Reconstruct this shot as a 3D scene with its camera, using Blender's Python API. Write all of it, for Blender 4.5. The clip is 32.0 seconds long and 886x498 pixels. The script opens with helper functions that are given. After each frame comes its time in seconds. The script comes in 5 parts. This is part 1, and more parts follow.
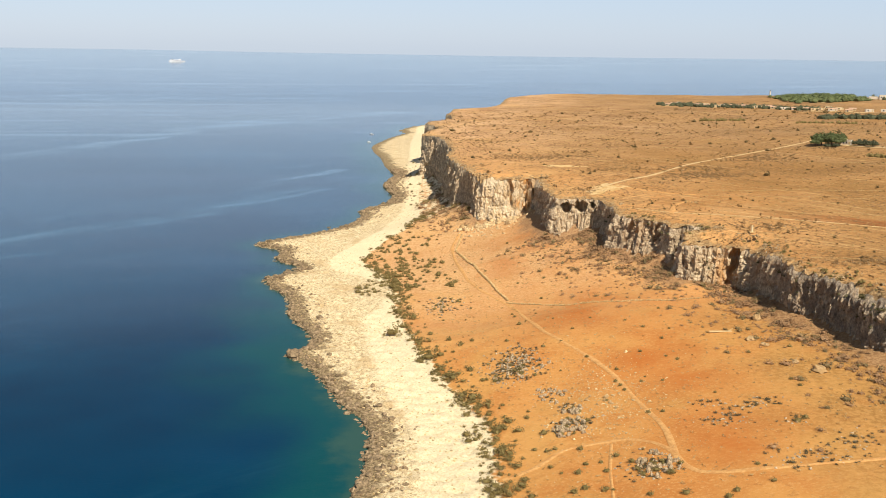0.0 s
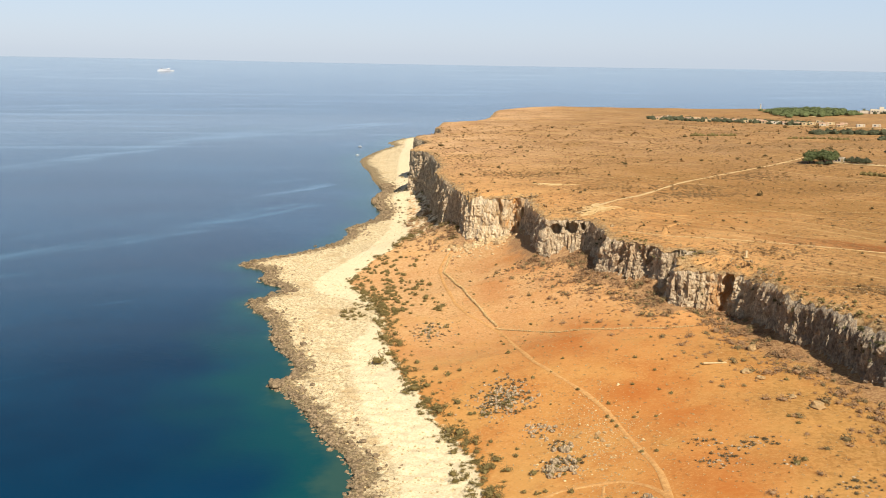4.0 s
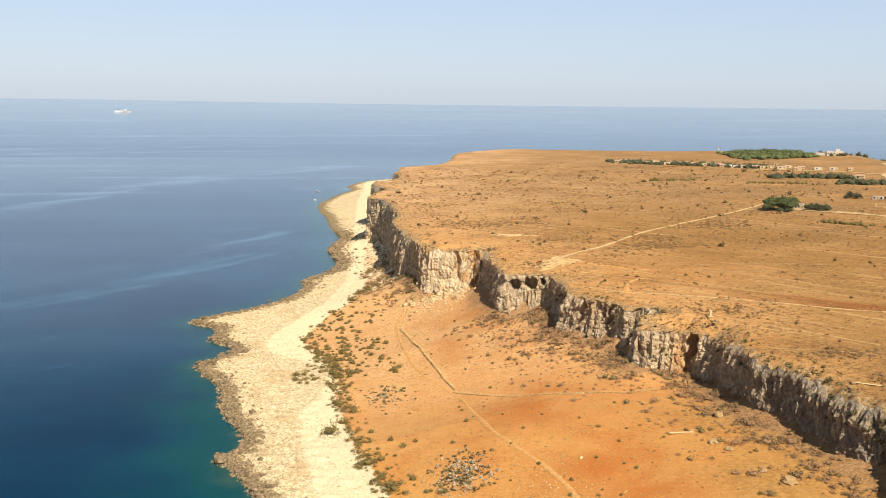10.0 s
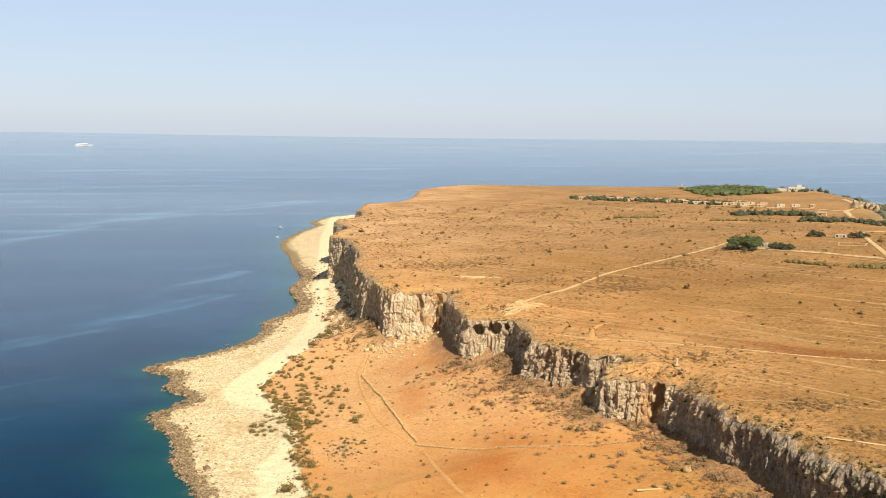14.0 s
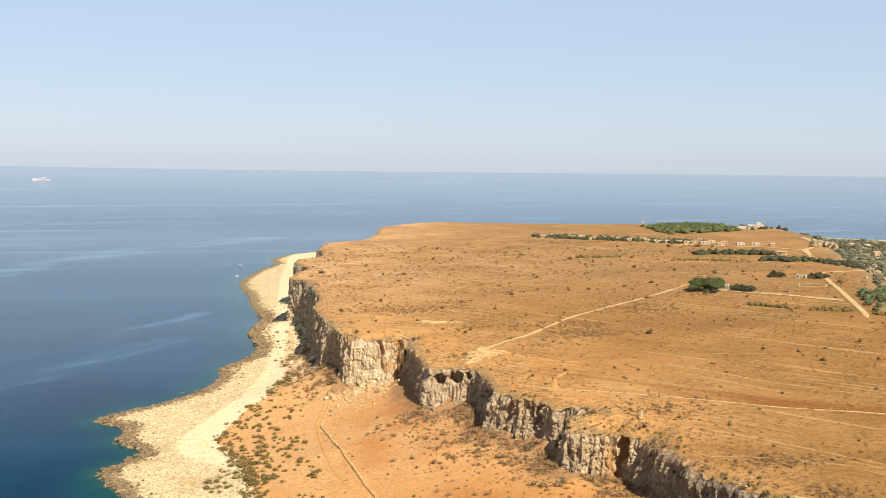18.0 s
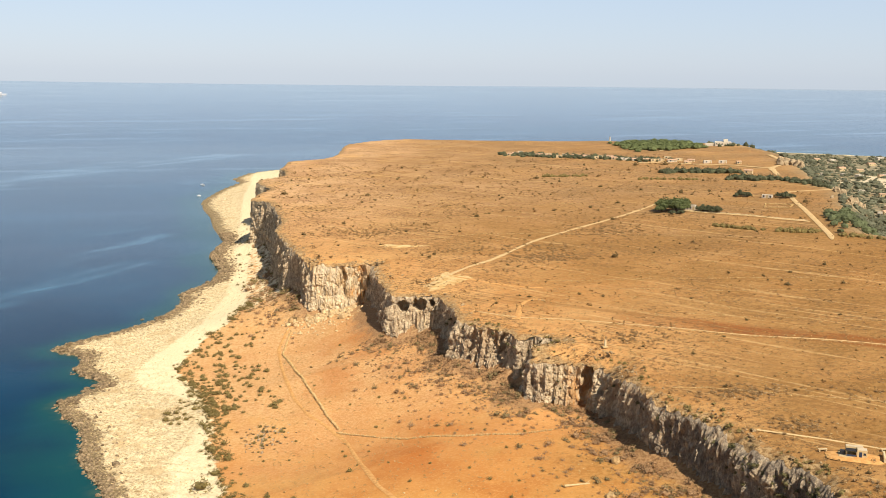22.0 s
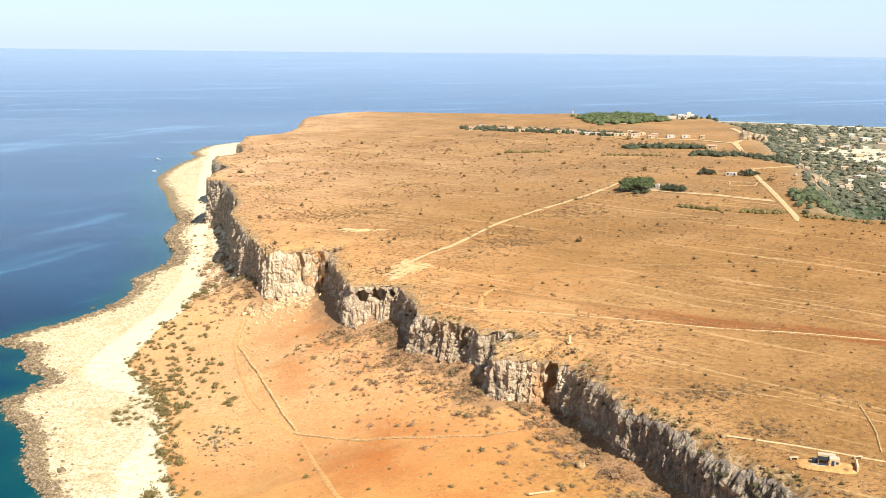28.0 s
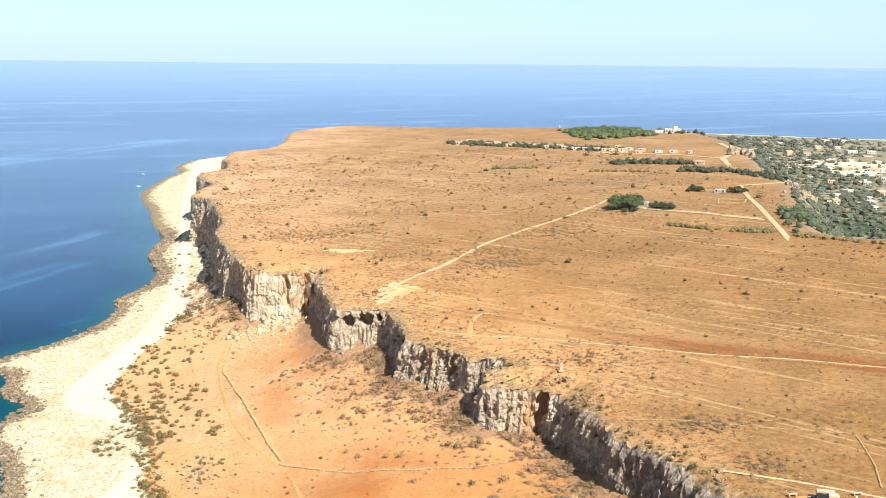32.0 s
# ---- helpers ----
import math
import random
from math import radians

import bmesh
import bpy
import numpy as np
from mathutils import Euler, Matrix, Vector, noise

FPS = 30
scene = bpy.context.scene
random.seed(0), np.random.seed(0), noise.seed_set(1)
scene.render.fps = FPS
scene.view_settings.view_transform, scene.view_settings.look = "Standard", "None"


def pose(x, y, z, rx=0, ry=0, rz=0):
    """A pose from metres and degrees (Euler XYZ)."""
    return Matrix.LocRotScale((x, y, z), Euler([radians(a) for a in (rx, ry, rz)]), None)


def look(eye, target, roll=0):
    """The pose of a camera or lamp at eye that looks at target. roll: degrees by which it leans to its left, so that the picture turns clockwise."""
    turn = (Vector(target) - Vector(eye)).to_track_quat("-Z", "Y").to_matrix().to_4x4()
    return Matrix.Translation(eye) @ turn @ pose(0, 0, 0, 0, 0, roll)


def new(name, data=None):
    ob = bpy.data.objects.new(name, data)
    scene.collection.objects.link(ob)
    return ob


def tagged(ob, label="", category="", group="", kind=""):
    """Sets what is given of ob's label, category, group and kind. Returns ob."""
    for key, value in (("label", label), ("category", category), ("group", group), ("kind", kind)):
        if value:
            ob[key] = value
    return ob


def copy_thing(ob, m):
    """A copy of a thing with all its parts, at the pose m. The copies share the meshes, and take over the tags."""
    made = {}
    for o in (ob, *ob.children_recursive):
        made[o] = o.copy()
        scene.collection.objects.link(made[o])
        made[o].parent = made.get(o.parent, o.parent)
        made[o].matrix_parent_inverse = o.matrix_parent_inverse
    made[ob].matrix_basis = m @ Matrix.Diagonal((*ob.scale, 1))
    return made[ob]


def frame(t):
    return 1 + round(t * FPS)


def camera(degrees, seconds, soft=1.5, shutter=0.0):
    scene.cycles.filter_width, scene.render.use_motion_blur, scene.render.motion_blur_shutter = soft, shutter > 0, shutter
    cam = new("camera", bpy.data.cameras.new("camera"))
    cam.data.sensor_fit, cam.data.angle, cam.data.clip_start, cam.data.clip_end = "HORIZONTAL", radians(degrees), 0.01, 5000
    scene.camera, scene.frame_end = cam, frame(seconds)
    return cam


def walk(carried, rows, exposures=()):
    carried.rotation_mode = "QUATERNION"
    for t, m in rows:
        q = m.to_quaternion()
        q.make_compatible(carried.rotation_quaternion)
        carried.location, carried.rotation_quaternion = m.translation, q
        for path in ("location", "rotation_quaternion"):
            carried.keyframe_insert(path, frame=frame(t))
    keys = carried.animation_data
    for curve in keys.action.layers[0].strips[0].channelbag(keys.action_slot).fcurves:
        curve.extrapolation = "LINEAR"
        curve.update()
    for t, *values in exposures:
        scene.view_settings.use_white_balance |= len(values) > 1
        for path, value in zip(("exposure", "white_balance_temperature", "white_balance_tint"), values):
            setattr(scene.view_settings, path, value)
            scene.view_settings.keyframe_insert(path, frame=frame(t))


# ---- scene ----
cam = camera(46.83, 32.0, 0.5)
# seconds, eye x, y, z, yaw to the left, pitch, lean to the left
ROWS = [
    (0.0, 1.47, 0.08, 99.12, -0.122, -11.134, 0.895),
    (1.0, 1.06, 2.81, 100.31, -0.290, -11.163, 1.223),
    (2.0, 1.43, 5.12, 101.24, -0.373, -11.052, 1.150),
    (3.0, 1.78, 7.53, 102.32, -0.518, -10.886, 1.126),
    (3.5, 2.06, 8.78, 102.73, -0.605, -10.771, 1.063),
    (5.5, 3.25, 14.29, 104.60, -1.014, -10.259, 0.922),
    (6.0, 3.45, 15.60, 104.96, -1.191, -10.066, 0.796),
    (7.0, 3.68, 18.05, 105.83, -1.584, -9.713, 0.840),
    (8.0, 4.15, 20.16, 106.81, -1.962, -9.345, 0.849),
    (9.0, 4.48, 22.41, 107.99, -2.385, -8.967, 0.845),
    (10.0, 4.92, 24.48, 108.86, -2.812, -8.542, 0.793),
    (11.0, 5.27, 26.44, 109.87, -3.278, -8.102, 0.769),
    (12.0, 5.69, 28.58, 110.94, -3.746, -7.677, 0.814),
    (13.0, 6.33, 31.30, 112.39, -4.230, -7.272, 0.886),
    (14.0, 6.93, 33.56, 113.16, -4.727, -6.759, 0.778),
    (14.5, 7.18, 34.52, 113.61, -4.968, -6.540, 0.778),
    (16.5, 7.57, 37.62, 116.01, -6.046, -5.581, 0.765),
    (17.0, 7.71, 38.52, 116.81, -6.314, -5.349, 0.789),
    (18.0, 8.36, 40.53, 118.57, -6.803, -4.928, 0.769),
    (19.0, 8.59, 42.20, 119.74, -7.317, -4.467, 0.855),
    (20.0, 8.89, 43.78, 120.92, -7.828, -4.077, 0.778),
    (20.5, 9.16, 44.76, 121.37, -8.049, -4.026, 0.803),
    (21.0, 9.69, 46.07, 121.58, -8.301, -5.401, 0.839),
    (21.5, 10.60, 47.70, 121.85, -8.496, -7.585, 0.789),
    (22.0, 11.62, 49.44, 122.20, -8.670, -9.726, 0.713),
    (22.5, 12.56, 51.15, 122.61, -8.819, -11.614, 0.696),
    (23.0, 13.25, 52.75, 123.25, -8.992, -12.695, 0.657),
    (23.5, 13.71, 54.05, 124.00, -9.170, -12.832, 0.626),
    (24.0, 13.98, 55.11, 124.64, -9.380, -12.682, 0.607),
    (25.0, 14.32, 57.08, 125.71, -9.785, -12.385, 0.622),
    (25.5, 14.40, 58.02, 126.23, -9.963, -12.261, 0.624),
    (27.5, 14.77, 61.60, 128.11, -10.628, -11.727, 0.650),
    (28.0, 14.82, 62.41, 128.48, -10.794, -11.587, 0.734),
    (29.0, 15.06, 64.15, 129.67, -11.052, -11.415, 0.609),
    (30.0, 15.28, 66.05, 130.76, -11.272, -11.295, 0.731),
    (31.0, 15.37, 67.85, 131.82, -11.445, -11.192, 0.688),
    (32.0, 15.34, 69.22, 132.22, -11.575, -11.019, 0.703),
]


def stand(x, y, z, yaw, pitch, roll):
    a, p = radians(yaw), radians(pitch)
    way = Vector((-math.sin(a) * math.cos(p), math.cos(a) * math.cos(p), math.sin(p)))
    return look((x, y, z), Vector((x, y, z)) + way, roll)


EXPOSURES = [(0.0, 0.33, 6450, 10), (6.0, 0.35, 6500, 10), (14.0, 0.38, 6650, 10), (20.5, 0.38, 6650, 10), (22.4, 0.39, 6650, 10), (23.0, 0.47, 6600, 10), (24.2, 0.59, 6420, 10), (25.5, 0.64, 6270, 10), (28.0, 0.74, 5850, 10), (30.0, 0.77, 5600, 10), (32.0, 0.79, 5400, 10)]
walk(cam, [(t, stand(*row)) for t, *row in ROWS], EXPOSURES)

# ---- sky and sun ----
SUN_AZ, SUN_EL = 155.0, 47.0
world = bpy.data.worlds.new("sky")
scene.world = world
world.use_nodes = True
wn = world.node_tree.nodes
sky = wn.new("ShaderNodeTexSky")
sky.sky_type = "NISHITA"
sky.sun_disc = False
sky.sun_elevation, sky.sun_rotation = radians(SUN_EL), radians(SUN_AZ)
sky.air_density, sky.dust_density, sky.ozone_density = 1.0, 0.4, 3.0
haze = wn.new("ShaderNodeMix")  # summer haze over the whole sky
haze.data_type, haze.blend_type = "RGBA", "ADD"
haze.inputs[7].default_value = (2.45, 2.98, 3.70, 1)
way_up = wn.new("ShaderNodeTexCoord")
height = wn.new("ShaderNodeSeparateXYZ")
clear = wn.new("ShaderNodeMapRange")  # the haze lies low and thins towards the zenith
clear.interpolation_type = "SMOOTHSTEP"
for i, val in enumerate((0.18, 0.60, 1.0, 0.10)):
    clear.inputs[i + 1].default_value = val
world.node_tree.links.new(way_up.outputs["Generated"], height.inputs[0])
world.node_tree.links.new(height.outputs[2], clear.inputs[0])
world.node_tree.links.new(clear.outputs[0], haze.inputs[0])
wn["Background"].inputs["Strength"].default_value = 0.122
thin = wn.new("ShaderNodeMix")
thin.data_type, thin.blend_type = "RGBA", "MULTIPLY"
thin.inputs[0].default_value = 1.0
thin.inputs[7].default_value = (0.24, 0.235, 0.265, 1)
world.node_tree.links.new(sky.outputs[0], thin.inputs[6])
world.node_tree.links.new(thin.outputs[2], haze.inputs[6])
world.node_tree.links.new(haze.outputs[2], wn["Background"].inputs["Color"])
sun = new("sun", bpy.data.lights.new("sun", "SUN"))
sun.data.energy, sun.data.angle, sun.data.color = 5.0, radians(0.53), (1.0, 0.93, 0.82)
sun.matrix_world = look((math.sin(radians(SUN_AZ)) * math.cos(radians(SUN_EL)) * 500, math.cos(radians(SUN_AZ)) * math.cos(radians(SUN_EL)) * 500, math.sin(radians(SUN_EL)) * 500), (0, 0, 0))


# ---- materials ----
class Mat:
    """A small builder of node materials."""

    def __init__(self, name, rough=0.9, spec=0.3, metal=0.0):
        self.m = bpy.data.materials.new(name)
        self.m.use_nodes = True
        self.t = self.m.node_tree
        self.b = self.t.nodes["Principled BSDF"]
        self.b.inputs["Roughness"].default_value = rough
        self.b.inputs["Specular IOR Level"].default_value = spec
        self.b.inputs["Metallic"].default_value = metal
        self.pos = self.t.nodes.new("ShaderNodeNewGeometry").outputs["Position"]

    def put(self, sock, v):
        if isinstance(v, bpy.types.NodeSocket):
            self.t.links.new(v, sock)
        elif isinstance(v, (tuple, list)) and len(v) == 3 and sock.type == "RGBA":
            sock.default_value = (*v, 1)
        else:
            sock.default_value = v

    def noise(self, scale, detail=4.0, rough=0.6, stretch=(1, 1, 1), turn=0.0):
        mp = self.t.nodes.new("ShaderNodeMapping")
        self.t.links.new(self.pos, mp.inputs[0])
        mp.vector_type = "TEXTURE"
        mp.inputs["Scale"].default_value = tuple(1 / k for k in stretch)
        mp.inputs["Rotation"].default_value = (0, 0, radians(turn))
        n = self.t.nodes.new("ShaderNodeTexNoise")
        n.inputs["Scale"].default_value, n.inputs["Detail"].default_value, n.inputs["Roughness"].default_value = scale, detail, rough
        self.t.links.new(mp.outputs[0], n.inputs["Vector"])
        return n.outputs["Fac"]

    def cells(self, scale, feature="F1"):
        n = self.t.nodes.new("ShaderNodeTexVoronoi")
        n.feature = feature
        n.inputs["Scale"].default_value = scale
        self.t.links.new(self.pos, n.inputs["Vector"])
        return n.outputs["Distance"]

    def ramp(self, f, lo, hi, a=0.0, b=1.0):
        n = self.t.nodes.new("ShaderNodeMapRange")
        n.interpolation_type = "SMOOTHSTEP"
        self.put(n.inputs[0], f)
        for i, val in enumerate((lo, hi, a, b)):
            n.inputs[i + 1].default_value = val
        return n.outputs[0]

    def op(self, kind, a, b=0.0):
        n = self.t.nodes.new("ShaderNodeMath")
        n.operation = kind
        self.put(n.inputs[0], a)
        self.put(n.inputs[1], b)
        return n.outputs[0]

    def mix(self, f, a, b):
        n = self.t.nodes.new("ShaderNodeMix")
        n.data_type = "RGBA"
        self.put(n.inputs[0], f)
        self.put(n.inputs[6], a)
        self.put(n.inputs[7], b)
        return n.outputs[2]

    def axis(self, i):
        n = self.t.nodes.new("ShaderNodeSeparateXYZ")
        self.t.links.new(self.pos, n.inputs[0])
        return n.outputs[i]

    def band(self, p0, p1, width, wander=0.0):
        """1 on a straight strip between two places, feathered to 0 at its sides and ends."""
        (x0, y0), (x1, y1) = p0, p1
        far = math.hypot(x1 - x0, y1 - y0)
        tx, ty = (x1 - x0) / far, (y1 - y0) / far
        dx, dy = self.op("SUBTRACT", self.axis(0), x0), self.op("SUBTRACT", self.axis(1), y0)
        along = self.op("ADD", self.op("MULTIPLY", dx, tx), self.op("MULTIPLY", dy, ty))
        side = self.op("SUBTRACT", self.op("MULTIPLY", dy, tx), self.op("MULTIPLY", dx, ty))
        side = self.op("ADD", side, self.op("MULTIPLY", self.op("SUBTRACT", self.noise(0.6 / width, 3), 0.5), wander * width))
        core = self.ramp(self.op("ABSOLUTE", side), width * 0.25, width * 0.6, 1.0, 0.0)
        return self.op("MULTIPLY", core, self.op("MULTIPLY", self.ramp(along, 0.0, far * 0.2), self.ramp(along, far * 0.85, far, 1.0, 0.0)))

    def attr(self, name):
        n = self.t.nodes.new("ShaderNodeAttribute")
        n.attribute_name = name
        return n.outputs["Fac"]

    def random(self):
        return self.t.nodes.new("ShaderNodeObjectInfo").outputs["Random"]

    def island(self):
        return self.t.nodes.new("ShaderNodeNewGeometry").outputs["Random Per Island"]

    def color(self, c):
        self.put(self.b.inputs["Base Color"], c)
        return self

    def bump(self, h, dist, strength=0.6):
        n = self.t.nodes.new("ShaderNodeBump")
        n.inputs["Strength"].default_value = strength
        self.put(n.inputs["Distance"], dist)
        self.t.links.new(h, n.inputs["Height"])
        self.t.links.new(n.outputs[0], self.b.inputs["Normal"])
        return self


def earth_colour(m):
    """Dry orange earth with straw, red patches and pale stones."""
    big, mid, fine = m.noise(0.012, 4), m.noise(0.07, 6, 0.65), m.noise(1.3, 6, 0.75)
    c = m.mix(m.ramp(big, 0.36, 0.64), (0.545, 0.228, 0.058), (0.605, 0.305, 0.086))
    c = m.mix(m.ramp(mid, 0.42, 0.64, 0.0, 0.75), c, (0.475, 0.178, 0.042))
    c = m.mix(m.ramp(m.noise(0.028, 5, 0.7), 0.50, 0.66, 0.0, 0.6), c, (0.50, 0.268, 0.075))
    c = m.mix(m.ramp(fine, 0.48, 0.64, 0.0, 0.5), c, (0.68, 0.39, 0.14))
    c = m.mix(m.ramp(m.noise(0.45, 6, 0.8), 0.54, 0.66, 0.0, 0.45), c, (0.30, 0.125, 0.036))
    c = m.mix(m.ramp(m.noise(2.6, 3, 0.6), 0.60, 0.72, 0.0, 0.45), c, (0.22, 0.10, 0.032))
    return c


M = Mat("dry_earth", 0.95, 0.1)
c = earth_colour(M)
c = M.mix(M.op("MULTIPLY", M.attr("pale"), M.ramp(M.noise(0.05, 5, 0.7), 0.3, 0.55, 0.38, 0.68)), c, M.mix(M.ramp(M.noise(0.9, 6, 0.8), 0.42, 0.58), (0.54, 0.30, 0.125), (0.74, 0.48, 0.235)))
c = M.mix(M.op("MULTIPLY", M.attr("red"), M.op("MULTIPLY", M.ramp(M.noise(0.045, 5, 0.6), 0.34, 0.62), M.ramp(M.noise(0.8, 5, 0.7), 0.3, 0.6, 0.6, 1.0))), c, (0.47, 0.148, 0.030))
c = M.mix(M.op("MULTIPLY", M.attr("dun"), M.ramp(M.noise(0.06, 5, 0.65), 0.34, 0.6, 0.35, 0.85)), c, M.mix(M.ramp(M.noise(0.6, 6, 0.75), 0.40, 0.60), (0.30, 0.150, 0.040), (0.46, 0.245, 0.075)))
c = M.mix(M.attr("veg"), c, M.mix(M.ramp(M.noise(0.1, 6, 0.7), 0.4, 0.6), (0.17, 0.155, 0.085), (0.36, 0.29, 0.18)))
scr = M.op("ADD", M.op("SUBTRACT", M.attr("scrub"), M.attr("veg")), M.op("MULTIPLY", M.op("SUBTRACT", M.noise(0.2, 5), 0.5), 0.8))
c = M.mix(M.ramp(scr, 0.2, 0.5, 0.0, 0.75), c, M.mix(M.ramp(M.noise(1.2, 4), 0.4, 0.6), (0.22, 0.12, 0.06), (0.36, 0.22, 0.11)))
blocks = M.noise(0.8, 7, 0.85)
rockc = M.mix(M.ramp(blocks, 0.40, 0.56), (0.48, 0.345, 0.175), (0.83, 0.67, 0.40))
# dark flecks: small shadows of the broken rock, painted into its colour
rockc = M.mix(M.ramp(M.noise(0.95, 6, 0.88), 0.53, 0.60, 0.0, 0.85), rockc, (0.25, 0.165, 0.08))
rockc = M.mix(M.ramp(M.noise(0.06, 5, 0.7), 0.52, 0.64, 0.0, 0.5), rockc, (0.50, 0.33, 0.15))
sandc = M.mix(M.ramp(M.noise(1.6, 5, 0.75), 0.40, 0.58), (0.74, 0.58, 0.325), (0.87, 0.725, 0.465))
sand = M.op("ADD", M.attr("sand"), M.op("MULTIPLY", M.op("SUBTRACT", M.noise(0.11, 7, 0.8), 0.5), 1.5))
rockc = M.mix(M.ramp(sand, 0.30, 0.85, 0.0, 0.9), rockc, sandc)
edge = M.op("ADD", M.attr("rock"), M.op("MULTIPLY", M.op("SUBTRACT", M.noise(0.25, 5), 0.5), 0.9))
c = M.mix(M.ramp(edge, 0.42, 0.58), c, rockc)
wet = M.op("ADD", M.attr("wet"), M.op("MULTIPLY", M.op("SUBTRACT", M.noise(0.22, 6, 0.7), 0.5), 1.3))
wetc = M.mix(M.ramp(M.noise(1.1, 4), 0.4, 0.6), (0.17, 0.12, 0.06), (0.38, 0.28, 0.15))
c = M.mix(M.ramp(wet, 0.40, 0.62), c, wetc)
M.color(c).bump(M.noise(1.2, 6, 0.75), M.ramp(edge, 0.42, 0.58, 0.22, 0.55), 0.7)
GROUND = M.m

M = Mat("plateau_grass", 0.95, 0.1)
c = M.mix(M.ramp(M.noise(0.009, 4, 0.6), 0.38, 0.62), (0.525, 0.25, 0.079), (0.605, 0.32, 0.117))
c = M.mix(M.ramp(M.noise(0.035, 6, 0.7, (0.9, 1.1, 1), -50), 0.46, 0.60, 0.0, 0.45), c, (0.34, 0.155, 0.045))
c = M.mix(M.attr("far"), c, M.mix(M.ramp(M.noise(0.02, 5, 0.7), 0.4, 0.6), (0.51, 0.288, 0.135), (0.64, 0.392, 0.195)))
c = M.mix(M.ramp(M.noise(0.30, 6, 0.75), 0.50, 0.60, 0.0, 0.5), c, (0.56, 0.335, 0.125))
c = M.mix(M.ramp(M.noise(0.024, 5, 0.7), 0.50, 0.62, 0.0, 0.65), c, (0.61, 0.35, 0.135))
c = M.mix(M.ramp(M.noise(0.028, 6, 0.75, (0.8, 1.2, 1), 10), 0.53, 0.66, 0.0, 0.45), c, (0.28, 0.150, 0.058))
c = M.mix(M.op("MULTIPLY", M.attr("grey"), M.ramp(M.noise(0.022, 6, 0.7), 0.42, 0.60, 0.15, 0.8)), c, M.mix(M.ramp(M.noise(0.4, 6, 0.8), 0.40, 0.60), (0.27, 0.165, 0.078), (0.46, 0.30, 0.155)))
c = M.mix(M.op("MULTIPLY", M.attr("dun"), M.ramp(M.noise(0.03, 5), 0.3, 0.6, 0.5, 0.85)), c, M.mix(M.ramp(M.noise(0.5, 6, 0.75), 0.42, 0.58), (0.205, 0.100, 0.026), (0.315, 0.168, 0.050)))
c = M.mix(M.op("MULTIPLY", M.band((112, 396), (330, 240), 15, 0.6), M.ramp(M.noise(0.12, 5, 0.7, (0.3, 1.4, 1), -37), 0.36, 0.58, 0.3, 0.85)), c, (0.27, 0.088, 0.022))
patchy = M.ramp(M.noise(0.019, 5, 0.65), 0.42, 0.58, 0.3, 1.0)
c = M.mix(M.op("MULTIPLY", patchy, M.ramp(M.noise(0.55, 6, 0.85), 0.51, 0.58, 0.0, 0.9)), c, (0.15, 0.085, 0.036))
c = M.mix(M.op("MULTIPLY", patchy, M.ramp(M.noise(0.13, 7, 0.8), 0.54, 0.63, 0.0, 0.6)), c, (0.22, 0.120, 0.046))
c = M.mix(M.ramp(M.noise(1.7, 4, 0.7), 0.60, 0.68, 0.0, 0.7), c, (0.15, 0.08, 0.032))
lines = M.op("MULTIPLY", M.ramp(M.noise(0.20, 3, 0.55, (0.035, 1.5, 1), -52), 0.59, 0.67), M.ramp(M.noise(0.35, 5, 0.7), 0.4, 0.55, 0.3, 1.0))
c = M.mix(M.op("MULTIPLY", lines, 0.55), c, (0.62, 0.40, 0.17))
c = M.mix(M.op("MULTIPLY", M.ramp(M.noise(0.17, 4, 0.6, (0.05, 1.5, 1), -46), 0.57, 0.66), 0.45), c, (0.24, 0.12, 0.04))
c = M.mix(M.ramp(M.op("ADD", M.attr("rim"), M.op("MULTIPLY", M.op("SUBTRACT", M.noise(0.22, 5, 0.7), 0.5), 1.9)), 0.5, 0.75, 0.0, 0.85), c, M.mix(M.ramp(M.noise(1.1, 5, 0.75), 0.42, 0.58), (0.19, 0.115, 0.05), (0.46, 0.31, 0.15)))
c = M.mix(M.op("MULTIPLY", M.attr("slope"), M.ramp(M.noise(0.05, 5), 0.2, 0.5)), c, M.mix(M.ramp(M.noise(0.12, 6, 0.7), 0.4, 0.6), (0.16, 0.15, 0.085), (0.36, 0.28, 0.165)))
M.color(c).bump(M.noise(0.9, 6, 0.8), 0.3, 0.7)
PLATEAU = M.m

M = Mat("limestone_cliff", 0.9, 0.15)
v = M.noise(0.7, 8, 0.8, (1, 1, 0.5))
c = M.mix(M.ramp(v, 0.40, 0.60), (0.34, 0.235, 0.14), (0.75, 0.575, 0.36))
c = M.mix(M.ramp(M.noise(0.07, 4, 0.6, (1, 1, 0.6)), 0.56, 0.68, 0.0, 0.5), c, (0.50, 0.31, 0.15))
# grey lichen, thickened on the long wall to paint its shade into the rock
c = M.mix(M.op("MULTIPLY", M.attr("lichen_shade"), M.ramp(M.noise(0.5, 7, 0.8, (1, 1, 0.35)), 0.36, 0.56)), c, M.mix(M.ramp(M.noise(2.0, 5, 0.8, (1, 1, 0.4)), 0.42, 0.58), (0.10, 0.085, 0.068), (0.29, 0.245, 0.19)))
# pale ochre rock, made brighter on south faces to paint sunlight into them
c = M.mix(M.op("MULTIPLY", M.attr("ochre"), M.ramp(M.noise(0.12, 5, 0.7, (1, 1, 0.5)), 0.24, 0.42)), c, M.mix(M.ramp(M.noise(0.5, 6, 0.75, (1, 1, 0.4)), 0.40, 0.58), (0.60, 0.42, 0.22), (0.85, 0.69, 0.45)))
